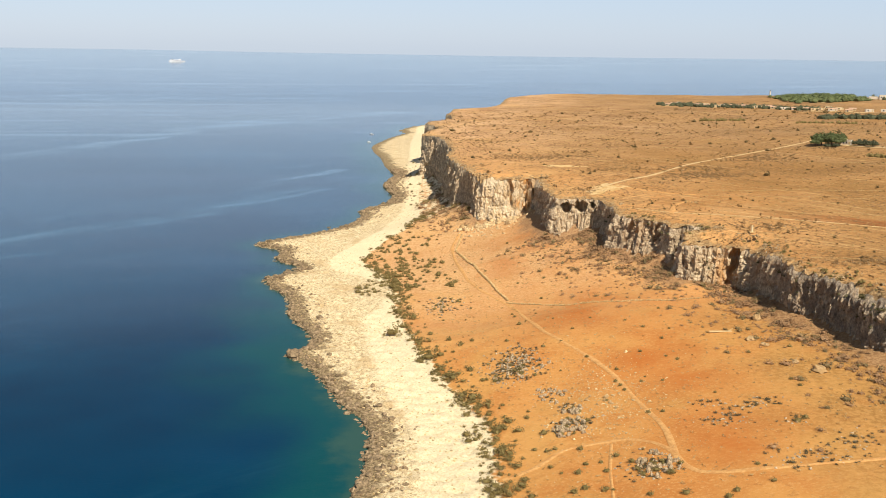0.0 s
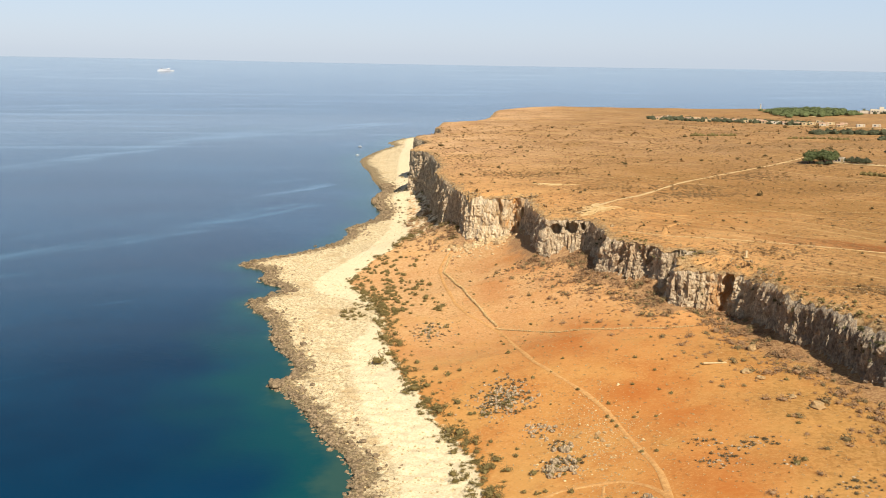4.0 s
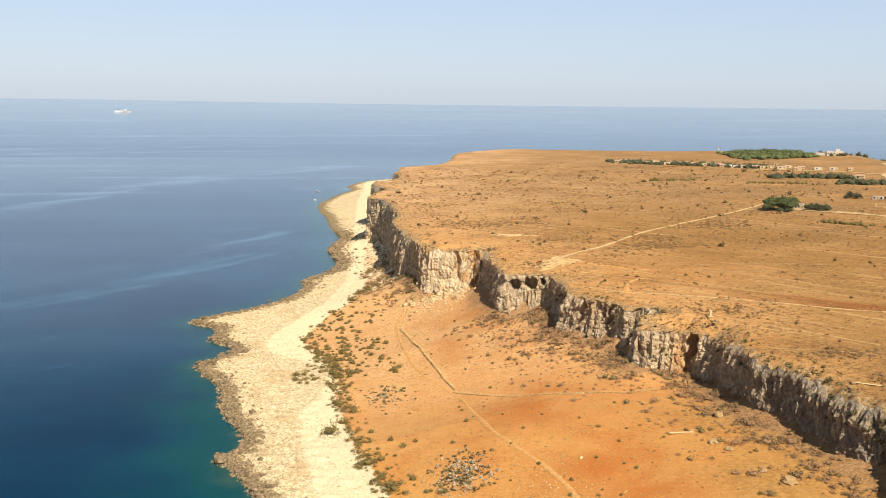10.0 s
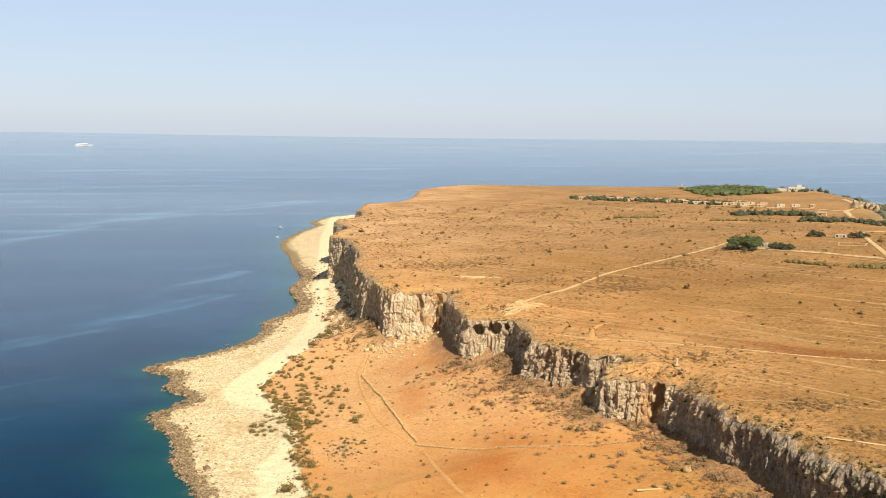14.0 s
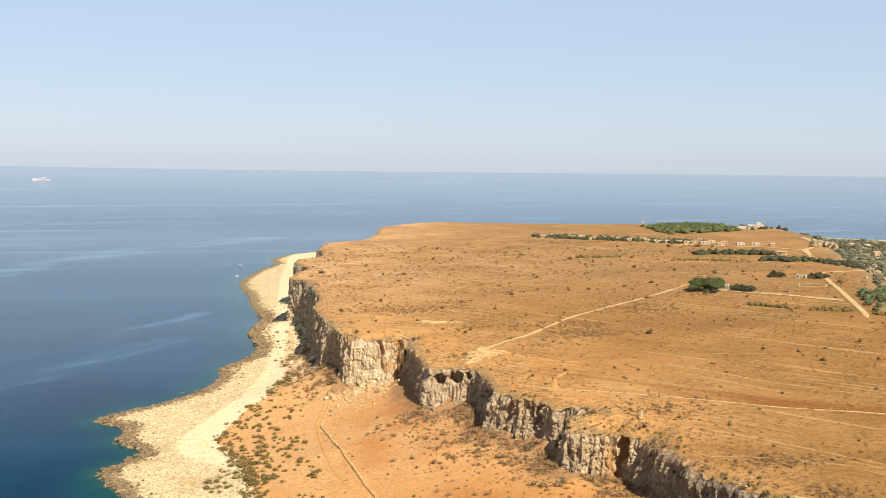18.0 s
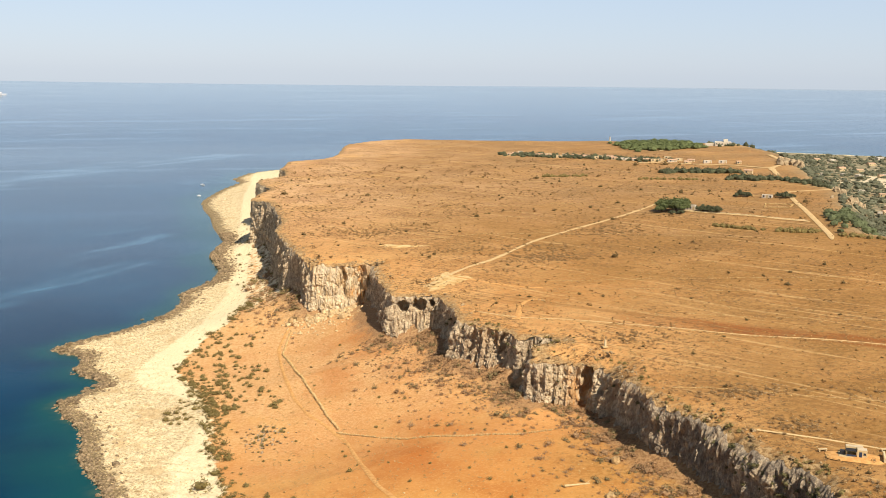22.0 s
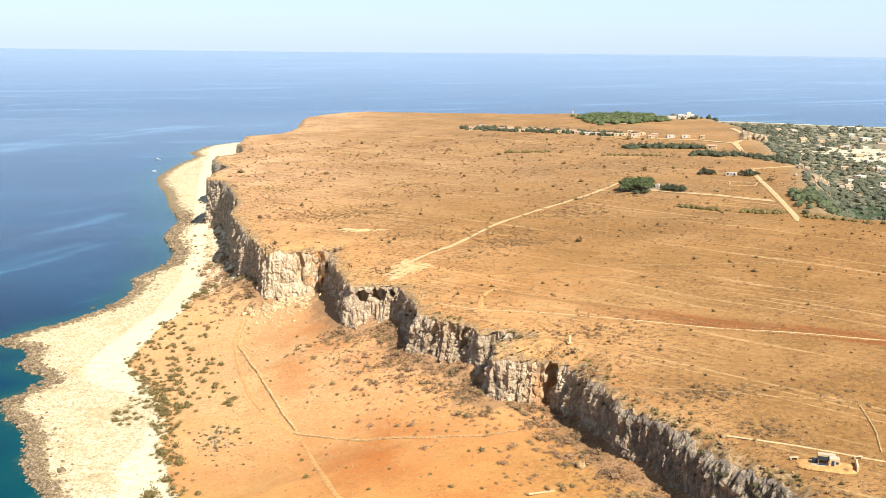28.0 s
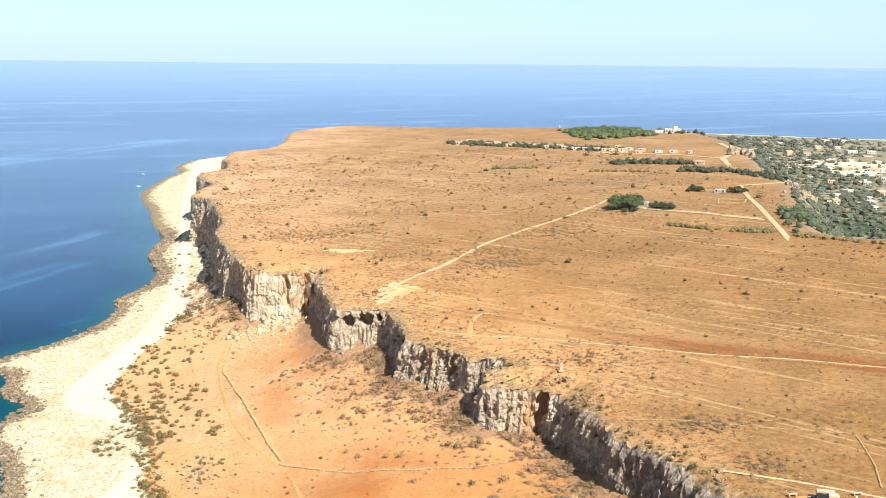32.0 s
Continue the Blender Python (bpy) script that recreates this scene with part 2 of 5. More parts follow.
c = M.mix(M.op("MULTIPLY", M.attr("rust"), M.ramp(M.noise(0.35, 5, 0.7, (1, 1, 0.3)), 0.38, 0.6)), c, (0.60, 0.29, 0.085))
# dark streaks, held back on the faces painted as sunlit
c = M.mix(M.op("MULTIPLY", M.op("SUBTRACT", 1.0, M.op("MULTIPLY", M.attr("ochre"), 0.6)), M.ramp(M.noise(1.1, 6, 0.8, (1, 1, 0.3)), 0.56, 0.64, 0.0, 0.55)), c, (0.10, 0.075, 0.052))
c = M.mix(M.ramp(M.noise(0.9, 4, 0.7, (1, 1, 0.08)), 0.54, 0.66, 0.0, 0.45), c, (0.20, 0.145, 0.095))
M.color(c).bump(M.noise(1.6, 7, 0.85, (1, 1, 0.6)), 0.9, 0.85)
CLIFF = M.m

M = Mat("sea_water", 0.2, 0.22)
M.b.inputs["IOR"].default_value = 1.33
deep = M.mix(M.ramp(M.noise(0.006, 4), 0.35, 0.65), (0.0002, 0.0220, 0.055), (0.0004, 0.038, 0.084))
c = M.mix(M.ramp(M.op("ADD", M.attr("shallow"), M.op("MULTIPLY", M.op("SUBTRACT", M.noise(0.03, 4), 0.5), 0.5)), 0.1, 0.75), deep, (0.003, 0.056, 0.064))
c = M.mix(M.ramp(M.op("ADD", M.attr("shallow"), M.op("MULTIPLY", M.op("SUBTRACT", M.noise(0.14, 5), 0.5), 0.7)), 0.72, 1.15, 0.0, 0.7), c, (0.040, 0.085, 0.060))
# long slicks of smooth pale water: a few drifting bands and many faint thin streaks
thread = M.ramp(M.noise(0.05, 5, 0.65, (0.10, 1.0, 1), 58), 0.40, 0.64, 0.1, 1.0)
main = 0
for p0, p1, w in (((-470, 640), (-340, 985), 26), ((-352, 930), (-285, 1270), 34), ((-310, 1190), (-165, 1520), 52), ((-260, 1330), (-40, 1620), 44), ((-250, 470), (-125, 620), 14), ((-175, 560), (-75, 735), 15), ((-230, 560), (-150, 690), 10), ((-150, 690), (-75, 850), 14), ((-820, 1800), (-180, 2080), 30), ((-900, 1700), (-350, 1870), 22), ((-700, 2250), (150, 2480), 40)):
    main = M.op("MAXIMUM", main, M.band(p0, p1, w * 1.5, 0.9))
main = M.op("MULTIPLY", main, thread)
streaks = M.op("MULTIPLY", M.ramp(M.noise(0.012, 5, 0.62, (0.13, 1.5, 1), 10), 0.52, 0.65), M.op("MULTIPLY", M.ramp(M.noise(0.0022, 4, 0.6), 0.34, 0.54), M.ramp(M.axis(1), 700.0, 1300.0)))
wisps = M.op("MULTIPLY", M.ramp(M.noise(0.045, 5, 0.6, (0.22, 1.3, 1), 42), 0.56, 0.70), M.ramp(M.noise(0.006, 3), 0.45, 0.62))
slick = M.op("MINIMUM", M.op("ADD", M.op("MULTIPLY", main, 0.8), M.op("ADD", M.op("MULTIPLY", streaks, 0.75), M.op("MULTIPLY", wisps, 0.6))), 1.0)
c = M.mix(M.op("MULTIPLY", slick, 0.6), c, (0.040, 0.145, 0.215))
facing = M.t.nodes.new("ShaderNodeLayerWeight").outputs["Facing"]
ruffle = M.ramp(M.noise(0.0026, 5, 0.6, (0.25, 1.9, 1), 8), 0.40, 0.62, 0.65, 1.0)
M.put(M.b.inputs["Specular IOR Level"], M.op("MULTIPLY", M.ramp(facing, 0.70, 0.985, 0.05, 1.0), M.op("MAXIMUM", ruffle, M.ramp(facing, 0.95, 0.975))))
M.put(M.b.inputs["Specular Tint"], M.mix(M.ramp(facing, 0.945, 0.982), (0.14, 0.80, 1.0), (0.76, 0.95, 1.0)))
M.put(M.b.inputs["Roughness"], M.op("MULTIPLY", M.ramp(slick, 0.0, 1.0, 0.20, 0.12), M.ramp(facing, 0.88, 0.975, 1.0, 0.4)))
M.color(c).bump(M.noise(0.55, 5, 0.7, (0.6, 1.9, 1), 20), 0.3, 0.2)
WATER = M.m


# ---- plan ----
SHORE = [(-12, -500), (-15, 60), (-17.4, 214), (-16.3, 224), (-16.2, 251), (-19.3, 263), (-26.7, 276), (-36.2, 301), (-43.5, 315), (-48.5, 321.5), (-42.5, 327), (-41.5, 335), (-44.5, 347), (-49.5, 357), (-52.5, 364), (-55.5, 373), (-57.5, 389), (-60, 399), (-64, 407), (-69, 415), (-74, 430), (-66.5, 440), (-61.5, 449), (-64.5, 458), (-72, 466), (-76.5, 473), (-75.5, 487), (-78, 494), (-92.5, 507), (-84.5, 518), (-70.4, 532), (-53, 559), (-44.9, 591), (-48, 617), (-34, 650), (-31.5, 684)]
SHORE += [(-41.5, 740), (-38.6, 765), (-35, 795), (-41, 830), (-48, 870), (-54.5, 928), (-64, 977), (-70, 1032), (-64, 1088), (-56, 1137), (-42, 1200), (-51, 1239), (-35, 1310), (-2, 1355), (60, 1372), (140, 1366), (260, 1356), (520, 1480), (748, 1676), (840, 1640), (950, 1556), (1500, 1350)]
BRUSH = [(16, -500), (15.1, 207), (15.3, 223), (14.8, 241), (13.2, 255), (5.2, 280), (-1.6, 304.3), (-6.5, 322.3), (-11, 356), (-15.3, 372), (-14.8, 385), (-16.2, 400), (-20.5, 423), (-27.5, 445), (-34.5, 462), (-31.5, 483.4), (-24.8, 511), (-16.7, 525.7), (-10, 568), (-13.4, 670), (-11.9, 793), (-12, 943), (0, 1150), (60, 1310), (140, 1325), (260, 1310), (520, 1440), (748, 1640), (950, 1520), (1500, 1300)]
CLIFF_TOP = [(138, 1204), (101, 1197), (77, 1168), (70, 1138), (60, 1055), (51, 1029), (43, 1012), (17.6, 1003), (11.6, 998), (4.8, 942), (9, 922), (9, 888), (0, 872), (-11, 863), (-12.5, 848), (-6, 820), (-1, 796), (-9, 778), (-14, 748), (-1.4, 733), (3, 700), (7.6, 645), (5, 628), (4.4, 609), (14, 552), (19.0, 527), (22, 518), (27, 515), (33, 513.8), (35.5, 513.6), (39, 513.4), (43.5, 513.1), (49.0, 512.8), (51.4, 512.6), (51.0, 510.2), (49.6, 506), (48.4, 480), (51.3, 443.5), (59, 441), (69, 437), (71, 413), (70.5, 399), (74.2, 391), (75.5, 388.5), (83, 383), (85.5, 373), (95.5, 371), (98, 364), (88, 362), (86.5, 356.5), (95, 354), (102, 349.5), (108, 342), (107.5, 328), (109, 303), (117, 284), (121, 260.5), (126, 253.5), (126.7, 247.5), (124.4, 236), (121, 224), (119, 205), (122, 150), (110, 60), (110, -500)]
EAST = [(-500, 1200), (300, 900), (400, 600), (470, 360), (499, 298), (518, 289), (570, 312), (663, 359), (692, 361), (785, 396), (889, 432), (985, 440), (1010, 428), (1040, 388), (1075, 340), (1110, 270), (1160, 195), (1205, 139)]


def line_distance(x, y, line):
    x, y = np.broadcast_arrays(np.asarray(x, float), np.asarray(y, float))
    if x.size > 30000:
        return np.stack([line_distance(a, b, line) for a, b in zip(x, y)])
    p = np.stack([x, y], -1)[..., None, :]
    a, b = np.array(line[:-1], float), np.array(line[1:], float)
    ab = b - a
    s = np.clip(((p - a) * ab).sum(-1) / (ab**2).sum(-1), 0, 1)
    return np.sqrt(((p - a - s[..., None] * ab) ** 2).sum(-1)).min(-1)


def east_of(x, y, line):
    """True where the point lies on the land side of a line that runs from south to north and east."""
    inside = np.zeros(np.shape(x), bool)
    ring = list(line) + [(3000, line[-1][1]), (3000, line[0][1])]
    for (x0, y0), (x1, y1) in zip(ring, ring[1:] + ring[:1]):
        if y0 != y1:
            inside ^= ((y0 > y) != (y1 > y)) & (x < (x1 - x0) * (y - y0) / (y1 - y0) + x0)
    return inside


def smooth(t, a, b):
    t = np.clip((t - a) / (b - a), 0, 1)
    return t * t * (3 - 2 * t)


def wave(x, y, s, seed):
    """Cheap band-limited noise, about -1 to 1."""
    r = np.random.RandomState(seed)
    out = 0
    for i in range(6):
        a, ph, k = r.uniform(0, 6.283), r.uniform(0, 6.283), r.uniform(0.6, 1.6)
        out = out + np.sin((x * np.cos(a) + y * np.sin(a)) * k * 6.283 / s + ph)
    return out / 3.5


def plateau_z(x, y):
    x, y = np.asarray(x, float), np.asarray(y, float)
    return 34 + 0.04 * (x - 40) + 0.012 * (y - 300) + 0.35 * wave(x, y, 60, 4)


def east_x(y):
    return np.interp(y, [p[0] for p in EAST], [p[1] for p in EAST])


def upland_z(x, y):
    """The plateau and, past its eastern edge, the slope down to the town."""
    t = smooth(np.asarray(x, float) - east_x(y), 0, 62)
    return plateau_z(x, y) * (1 - t) + t * (9 + 0.6 * wave(np.asarray(x, float), np.asarray(y, float), 70, 8)) + 3.5 * t * (1 - t) * wave(np.asarray(x, float), np.asarray(y, float), 22, 31)


def shore_side(x, y):
    d = line_distance(x, y, SHORE)
    return np.where(east_of(x, y, SHORE), d, -d)


def edge_x(y):
    """Where the cliff's edge stands at this y."""
    line = sorted(CLIFF_TOP, key=lambda p: p[1])
    return np.interp(np.asarray(y, float), [p[1] for p in line], [p[0] for p in line])


def low_z(x, y, d=None):
    x, y = np.asarray(x, float), np.asarray(y, float)
    if d is None:
        d = shore_side(x, y)
    cap = 17 - 13 * smooth(x, 140, 200)
    dip = smooth(y, 290, 370) * (1 - smooth(y, 495, 545)) * (x < 140)  # the middle of the plain lies lower
    z = 0.9 * smooth(d, -0.6, 1.2) + 0.6 * smooth(d, 2, 12) + cap * (smooth(d, 8, 110) * (1 - dip) + smooth(d, 8, 133) ** 2 * dip)
    z = z - 0.08 * np.clip(-d, 0, 40) - 0.5 * (d < 0)
    z = z + 5.0 * np.exp(-np.clip(edge_x(y) - x, 0, 60) / 7.0) * smooth(-y, -345, -325) * (x < 140)
    z = z + 6.0 * np.exp(-np.clip(edge_x(y) - x, 0, 60) / 9.0) * smooth(y, 500, 540) * (1 - smooth(y, 860, 930)) * (x < edge_x(y) + 12)
    z = z + 6.5 * np.exp(-np.clip(edge_x(y) - x, 0, 80) / 12.0) * smooth(y, 352, 372) * (1 - smooth(y, 492, 510)) * (x < 140)
    z = z + 1.5 * np.exp(-(((x - 88) / 12.0) ** 2) - ((y - 350) / 12.0) ** 2)
    z = z + 9.0 * np.exp(-(((x - 92) / 5.0) ** 2) - ((y - 367) / 3.5) ** 2)
    rough = smooth(d, -1, 3) * (1 - smooth(d, 22, 40))
    return z + rough * (0.35 * wave(x, y, 5, 1) + 0.3 * wave(x, y, 2.4, 2)) + 0.25 * smooth(d, 20, 60) * wave(x, y, 25, 3)


def sag(x, y):
    """How far the worn southern block of the plateau has sunk towards its edge."""
    x, y = np.asarray(x, float), np.asarray(y, float)
    out, near = np.zeros(np.shape(x)), (y > 315) & (y < 365) & (x < 125)
    if near.any():
        out[near] = 4.2 * smooth(y[near], 318, 340) * (1 - smooth(y[near], 357, 363)) * smooth(line_distance(x[near], y[near], CLIFF_TOP), 9, 0)
    return out


def ground_z(x, y):
    return float(low_z(np.array([x]), np.array([y]))[0])


def grid_mesh(name, X, Y, Z, mat, attrs=None, smooth_faces=True):
    n, m = X.shape
    co = np.stack([X, Y, Z], -1).reshape(-1, 3)
    i = np.arange(n * m).reshape(n, m)
    f = np.stack([i[:-1, :-1], i[:-1, 1:], i[1:, 1:], i[1:, :-1]], -1).reshape(-1, 4)
    me = bpy.data.meshes.new(name)
    me.vertices.add(len(co))
    me.vertices.foreach_set("co", co.ravel())
    me.loops.add(f.size)
    me.loops.foreach_set("vertex_index", f.ravel().astype(np.int32))
    me.polygons.add(len(f))
    me.polygons.foreach_set("loop_start", np.arange(0, f.size, 4, dtype=np.int32))
    me.polygons.foreach_set("use_smooth", np.full(len(f), smooth_faces))
    me.update(calc_edges=True)
    for k, v in (attrs or {}).items():
        me.attributes.new(k, "FLOAT", "POINT").data.foreach_set("value", v.ravel().astype(np.float32))
    me.materials.append(mat)
    return new(name, me)


# ---- sea ----
ys = np.concatenate([np.arange(-4800, -200, 200), np.arange(-200, 150, 25), np.arange(150, 640, 4), np.arange(640, 1400, 12), np.arange(1400, 4900, 100)])
xs = np.concatenate([np.arange(-4800, -600, 200), np.arange(-600, -140, 20), np.arange(-140, 60, 4), np.arange(60, 1000, 60), np.arange(1000, 4900, 150)])
X, Y = np.meshgrid(xs.astype(float), ys.astype(float))
R = np.hypot(X, Y)
rise = np.clip((R - 1780) / 3070, -0.6, 1.05)
Z = 33 * (rise + np.hypot(rise, 0.02)) - 0.03
d = shore_side(X, Y)
keep = np.exp(-np.clip(-d, 0, None) / (12.0 + 12 * smooth(-Y, -460, -300) + 12 * smooth(Y, 600, 850))) * (1 + 0.25 * wave(X, Y, 45, 9))
sea = tagged(grid_mesh("water", X, Y, Z, WATER, {"shallow": np.where(d > 0, 1.2, keep)}), "deep blue sea turning teal along the rocky shore", "sea", kind="structure")

# ---- lower ground: shelf of pale rock, orange plain ----
ys = np.concatenate([np.arange(-500, 150, 25), np.arange(150, 420, 1.0), np.arange(420, 660, 1.6), np.arange(660, 1000, 5), np.arange(1000, 1700, 20)])
xs = np.concatenate([np.arange(-110, 10, 0.9), np.arange(10, 136, 1.5), np.arange(136, 300, 12), np.arange(300, 1500, 30)])
X, Y = np.meshgrid(xs, ys)
d = shore_side(X, Y)
foot = np.exp(-line_distance(X, Y, CLIFF_TOP) / 9.0) * (Y < 900)
b = line_distance(X, Y, BRUSH)
rock = np.where(east_of(X, Y, BRUSH), -b, b)
red = 0
for cx, cy, rx, ry in ((63, 276, 13, 13), (69, 262, 11, 12), (64, 244, 9, 16), (64, 224, 8, 15), (66, 207, 7, 9), (37.4, 423, 22, 36), (47.5, 341, 18, 24), (41.5, 462.9, 20, 22)):
    red = np.maximum(red, np.exp(-((X - cx) / rx) ** 2 - ((Y - cy) / ry) ** 2) * 1.3)
sand_x = np.interp(Y, [200, 325, 360, 380, 392, 413, 425, 445, 453, 478, 500, 531, 600, 1000], [0, -22, -26, -21, -20, -18, -27, -47, -51, -48.5, -42, -31, -22, -30])  # where the rough rock of the shelf gives way to smooth pale sand
ground = tagged(grid_mesh("ground", X, Y, low_z(X, Y, d), GROUND, {"scrub": np.maximum(foot, smooth(X, 150, 200)), "rock": np.clip(np.maximum(0.5 + rock / 10, 0.52 * smooth(Y, 515, 560) * (Y < 1000)), 0, 1), "wet": 1.05 * np.exp(-np.clip(d, 0, None) / (8.0 + 4 * smooth(Y, 520, 700))), "red": np.minimum(red, 1.0) * (1 - 0.45 * smooth(Y, 300, 400)), "pale": smooth(Y, 285, 420), "veg": smooth(X, 180, 260) * smooth(Y, 850, 1000), "dun": smooth(X, 62, 100) * (1 - smooth(Y, 300, 345)), "sand": smooth(X - sand_x, -5, 4) * smooth(d, 6, 16)}), "orange dry earth and a pale limestone shelf along the sea", "ground", kind="structure")

# ---- plateau and its cliff ----
top = np.array(CLIFF_TOP, float)
seg = np.hypot(*np.diff(top, axis=0).T)
s_at = np.concatenate([[0], np.cumsum(seg)])
s_of = lambda x, y: s_at[np.argmin(np.hypot(top[:, 0] - x, top[:, 1] - y))]  # how far along the edge one of its corners stands
stations = []
for k in range(len(top) - 1):
    step = 4.0 if top[k][1] > 1000 else 1.2 if top[k][1] > 640 else 0.4 if top[k][1] > 190 else 6.0
    n = max(1, int(seg[k] / step))
    stations += list(s_at[k] + seg[k] * np.arange(n) / n)
stations = np.array(stations + [s_at[-1]])
tx, ty = np.interp(stations, s_at, top[:, 0]), np.interp(stations, s_at, top[:, 1])
gx, gy = np.gradient(tx, stations), np.gradient(ty, stations)
g = np.hypot(gx, gy)
nx, ny = gy / g, -gx / g  # outwards, to the west and south
ker = np.ones(7) / 7
nx, ny = np.convolve(np.pad(nx, 3, "edge"), ker, "valid"), np.convolve(np.pad(ny, 3, "edge"), ker, "valid")
ridge = lambda k, ph: 1 - 2 * np.abs(np.sin(stations * k + 1.7 * np.sin(stations * k * 0.37 + ph) + ph)) ** 0.6
rib = (1.5 * ridge(0.21, 0.4) + 1.0 * ridge(0.57, 2.0) + 0.5 * ridge(1.4, 4.0)) * np.where(ty > 900, 0.6, 1.0)
nib = np.array([noise.noise((x / 3.2, y / 3.2, 0.5)) + 0.6 * noise.noise((x / 1.3, y / 1.3, 3.5)) for x, y in zip(tx, ty)])
bx, by = tx + nx * (rib * 0.15 + nib * 1.1), ty + ny * (rib * 0.15 + nib * (1.1 + 1.2 * (np.abs(ny) > 0.8)))
zt = plateau_z(bx, by)
u = np.linspace(0, 1, 80) ** 2.0
xe = np.interp(ty, [p[0] for p in EAST], [p[1] for p in EAST])
X = bx[:, None] + (np.maximum(xe, bx + 5) - bx)[:, None] * u[None]
more = np.array([4, 9, 15, 22, 30, 38, 46, 55, 65, 90, 130, 190, 280, 400, 600, 900.0])
X = np.concatenate([X, X[:, -1:] + more[None]], 1)
u = np.concatenate([u, np.ones(len(more))])
Y = by[:, None] * (1 - np.minimum(1, u * 14)[None]) + ty[:, None] * np.minimum(1, u * 14)[None]
Z = upland_z(X, Y)
back = line_distance(X, Y, CLIFF_TOP)  # how far behind the edge
Z -= sag(X, Y)
Z -= (1.6 + 2.0 * smooth(-Y, -325, -285)) * np.exp(-back / 2.8) * (0.35 + 0.65 * np.abs(wave(X, Y, 9, 41))) + 0.5 * np.exp(-back / 9) * np.abs(wave(X, Y, 4, 42))
Z -= 2.4 * smooth(Y, 500, 508) * (1 - smooth(Y, 530, 545)) * smooth(back, 7, 0) * (0.15 + np.abs(wave(X, Y, 11, 43)))
rim = np.exp(-back / 6.0)
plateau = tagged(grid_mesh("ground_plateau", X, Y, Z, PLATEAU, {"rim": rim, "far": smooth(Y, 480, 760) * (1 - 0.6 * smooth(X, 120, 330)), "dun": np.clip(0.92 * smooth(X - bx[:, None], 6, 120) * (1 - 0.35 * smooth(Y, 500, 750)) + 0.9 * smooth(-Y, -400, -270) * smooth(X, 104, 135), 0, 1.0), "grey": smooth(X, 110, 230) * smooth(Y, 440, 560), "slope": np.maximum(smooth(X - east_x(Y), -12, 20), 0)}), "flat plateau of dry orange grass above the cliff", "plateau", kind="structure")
K = 58
v = np.linspace(0, 1, K)[None]
zb = low_z(bx + nx * 2, by + ny * 2) - 1.5
zt = Z[:, 0] + 0.02
H = zt - zb
S = stations[:, None] + 0 * v
D = v * H[:, None]
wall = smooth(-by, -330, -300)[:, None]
lean = (0.9 + 0.5 * wall) * (1 + 0.35 * np.sin(S * 0.083)) * (1 - np.exp(-v * (4.0 + 8 * wall))) + (1.8 - 1.5 * wall) * v**2 + 1.0 * np.sin(v * 8 + S * 0.12) * v * (1 - v)


def crags(x, y, z):
    """Broken limestone: leaning blocks with cracks between them and a rough skin."""
    out = 0
    for size, tall, push, crack in ((7.0, 2.2, 2.1, 0.9), (2.6, 1.6, 1.0, 0.5), (1.3, 1.5, 0.6, 0.35)):
        dist, near = noise.voronoi((x / size, y / size, z / (size * tall)))
        h = math.sin(near[0][0] * 12.9 + near[0][1] * 78.2 + near[0][2] * 37.7) * 43758.5
        out += push * (h - math.floor(h) - 0.5) - crack * max(0, 1 - (dist[1] - dist[0]) * 5)
    return out + 0.85 * noise.fractal((x / 2.6, y / 2.6, z / 5.5), 0.7, 2.1, 4) + 0.3 * noise.noise((x / 0.9, y / 0.9, z / 0.8))


face = np.array([[crags(x, y, z) for z in zt_ - v[0] * h_] for x, y, zt_, h_ in zip(bx, by, zt, H)])
flute = np.array([[noise.fractal((x / 1.7, y / 1.7, z / 5.5), 0.75, 2.2, 4) for z in zt_ - v[0] * h_] if y < 340 else [0] * K for x, y, zt_, h_ in zip(bx, by, zt, H)])
slim = smooth(-by, -335, -315)[:, None]  # the long wall is fluted, not blocky
calm = 1 - 0.5 * slim - 0.3 * np.exp(-(((stations - s_of(33, 513.8)) / 13.0) ** 4))[:, None] - 0.3 * np.exp(-(((stations - s_of(59, 441)) / 10.0) ** 4))[:, None]  # the smooth pale face
off = lean + (rib[:, None] * (0.35 - 0.22 * slim) * calm**2 + 1.3 * wave(S, D * 0.15, 32, 11) + face * calm + slim * (0.25 * ridge(0.9, 1.0)[:, None] + 1.5 * flute)) * np.minimum(1, 0.12 + v * 5)
off = np.maximum(off + 0.7 * (1 - np.exp(-v * 14)), -0.15 - 3.0 * v)
off = off - (nib * (1.1 + 1.2 * (np.abs(ny) > 0.8)))[:, None] * 0.85 * np.minimum(1, v * 4)
for along, up, wide, high, deep in ((0.25, 0.26, 2.0, 0.15, 6.0), (0.60, 0.24, 2.6, 0.17, 6.0), (0.87, 0.2, 1.0, 0.1, 4.0)):  # the two caves
    s0 = s_of(51.3, 443.5) + (s_of(69, 437) - s_of(51.3, 443.5)) * along
    hole = np.clip(1.3 - ((S - s0) / wide) ** 2 - (np.abs(v - up) / high) ** 2.5 + 0.25 * wave(S, D, 2.5, 21), 0, 1)
    off = off * (1 - hole) - deep * np.minimum(1, hole * 3)
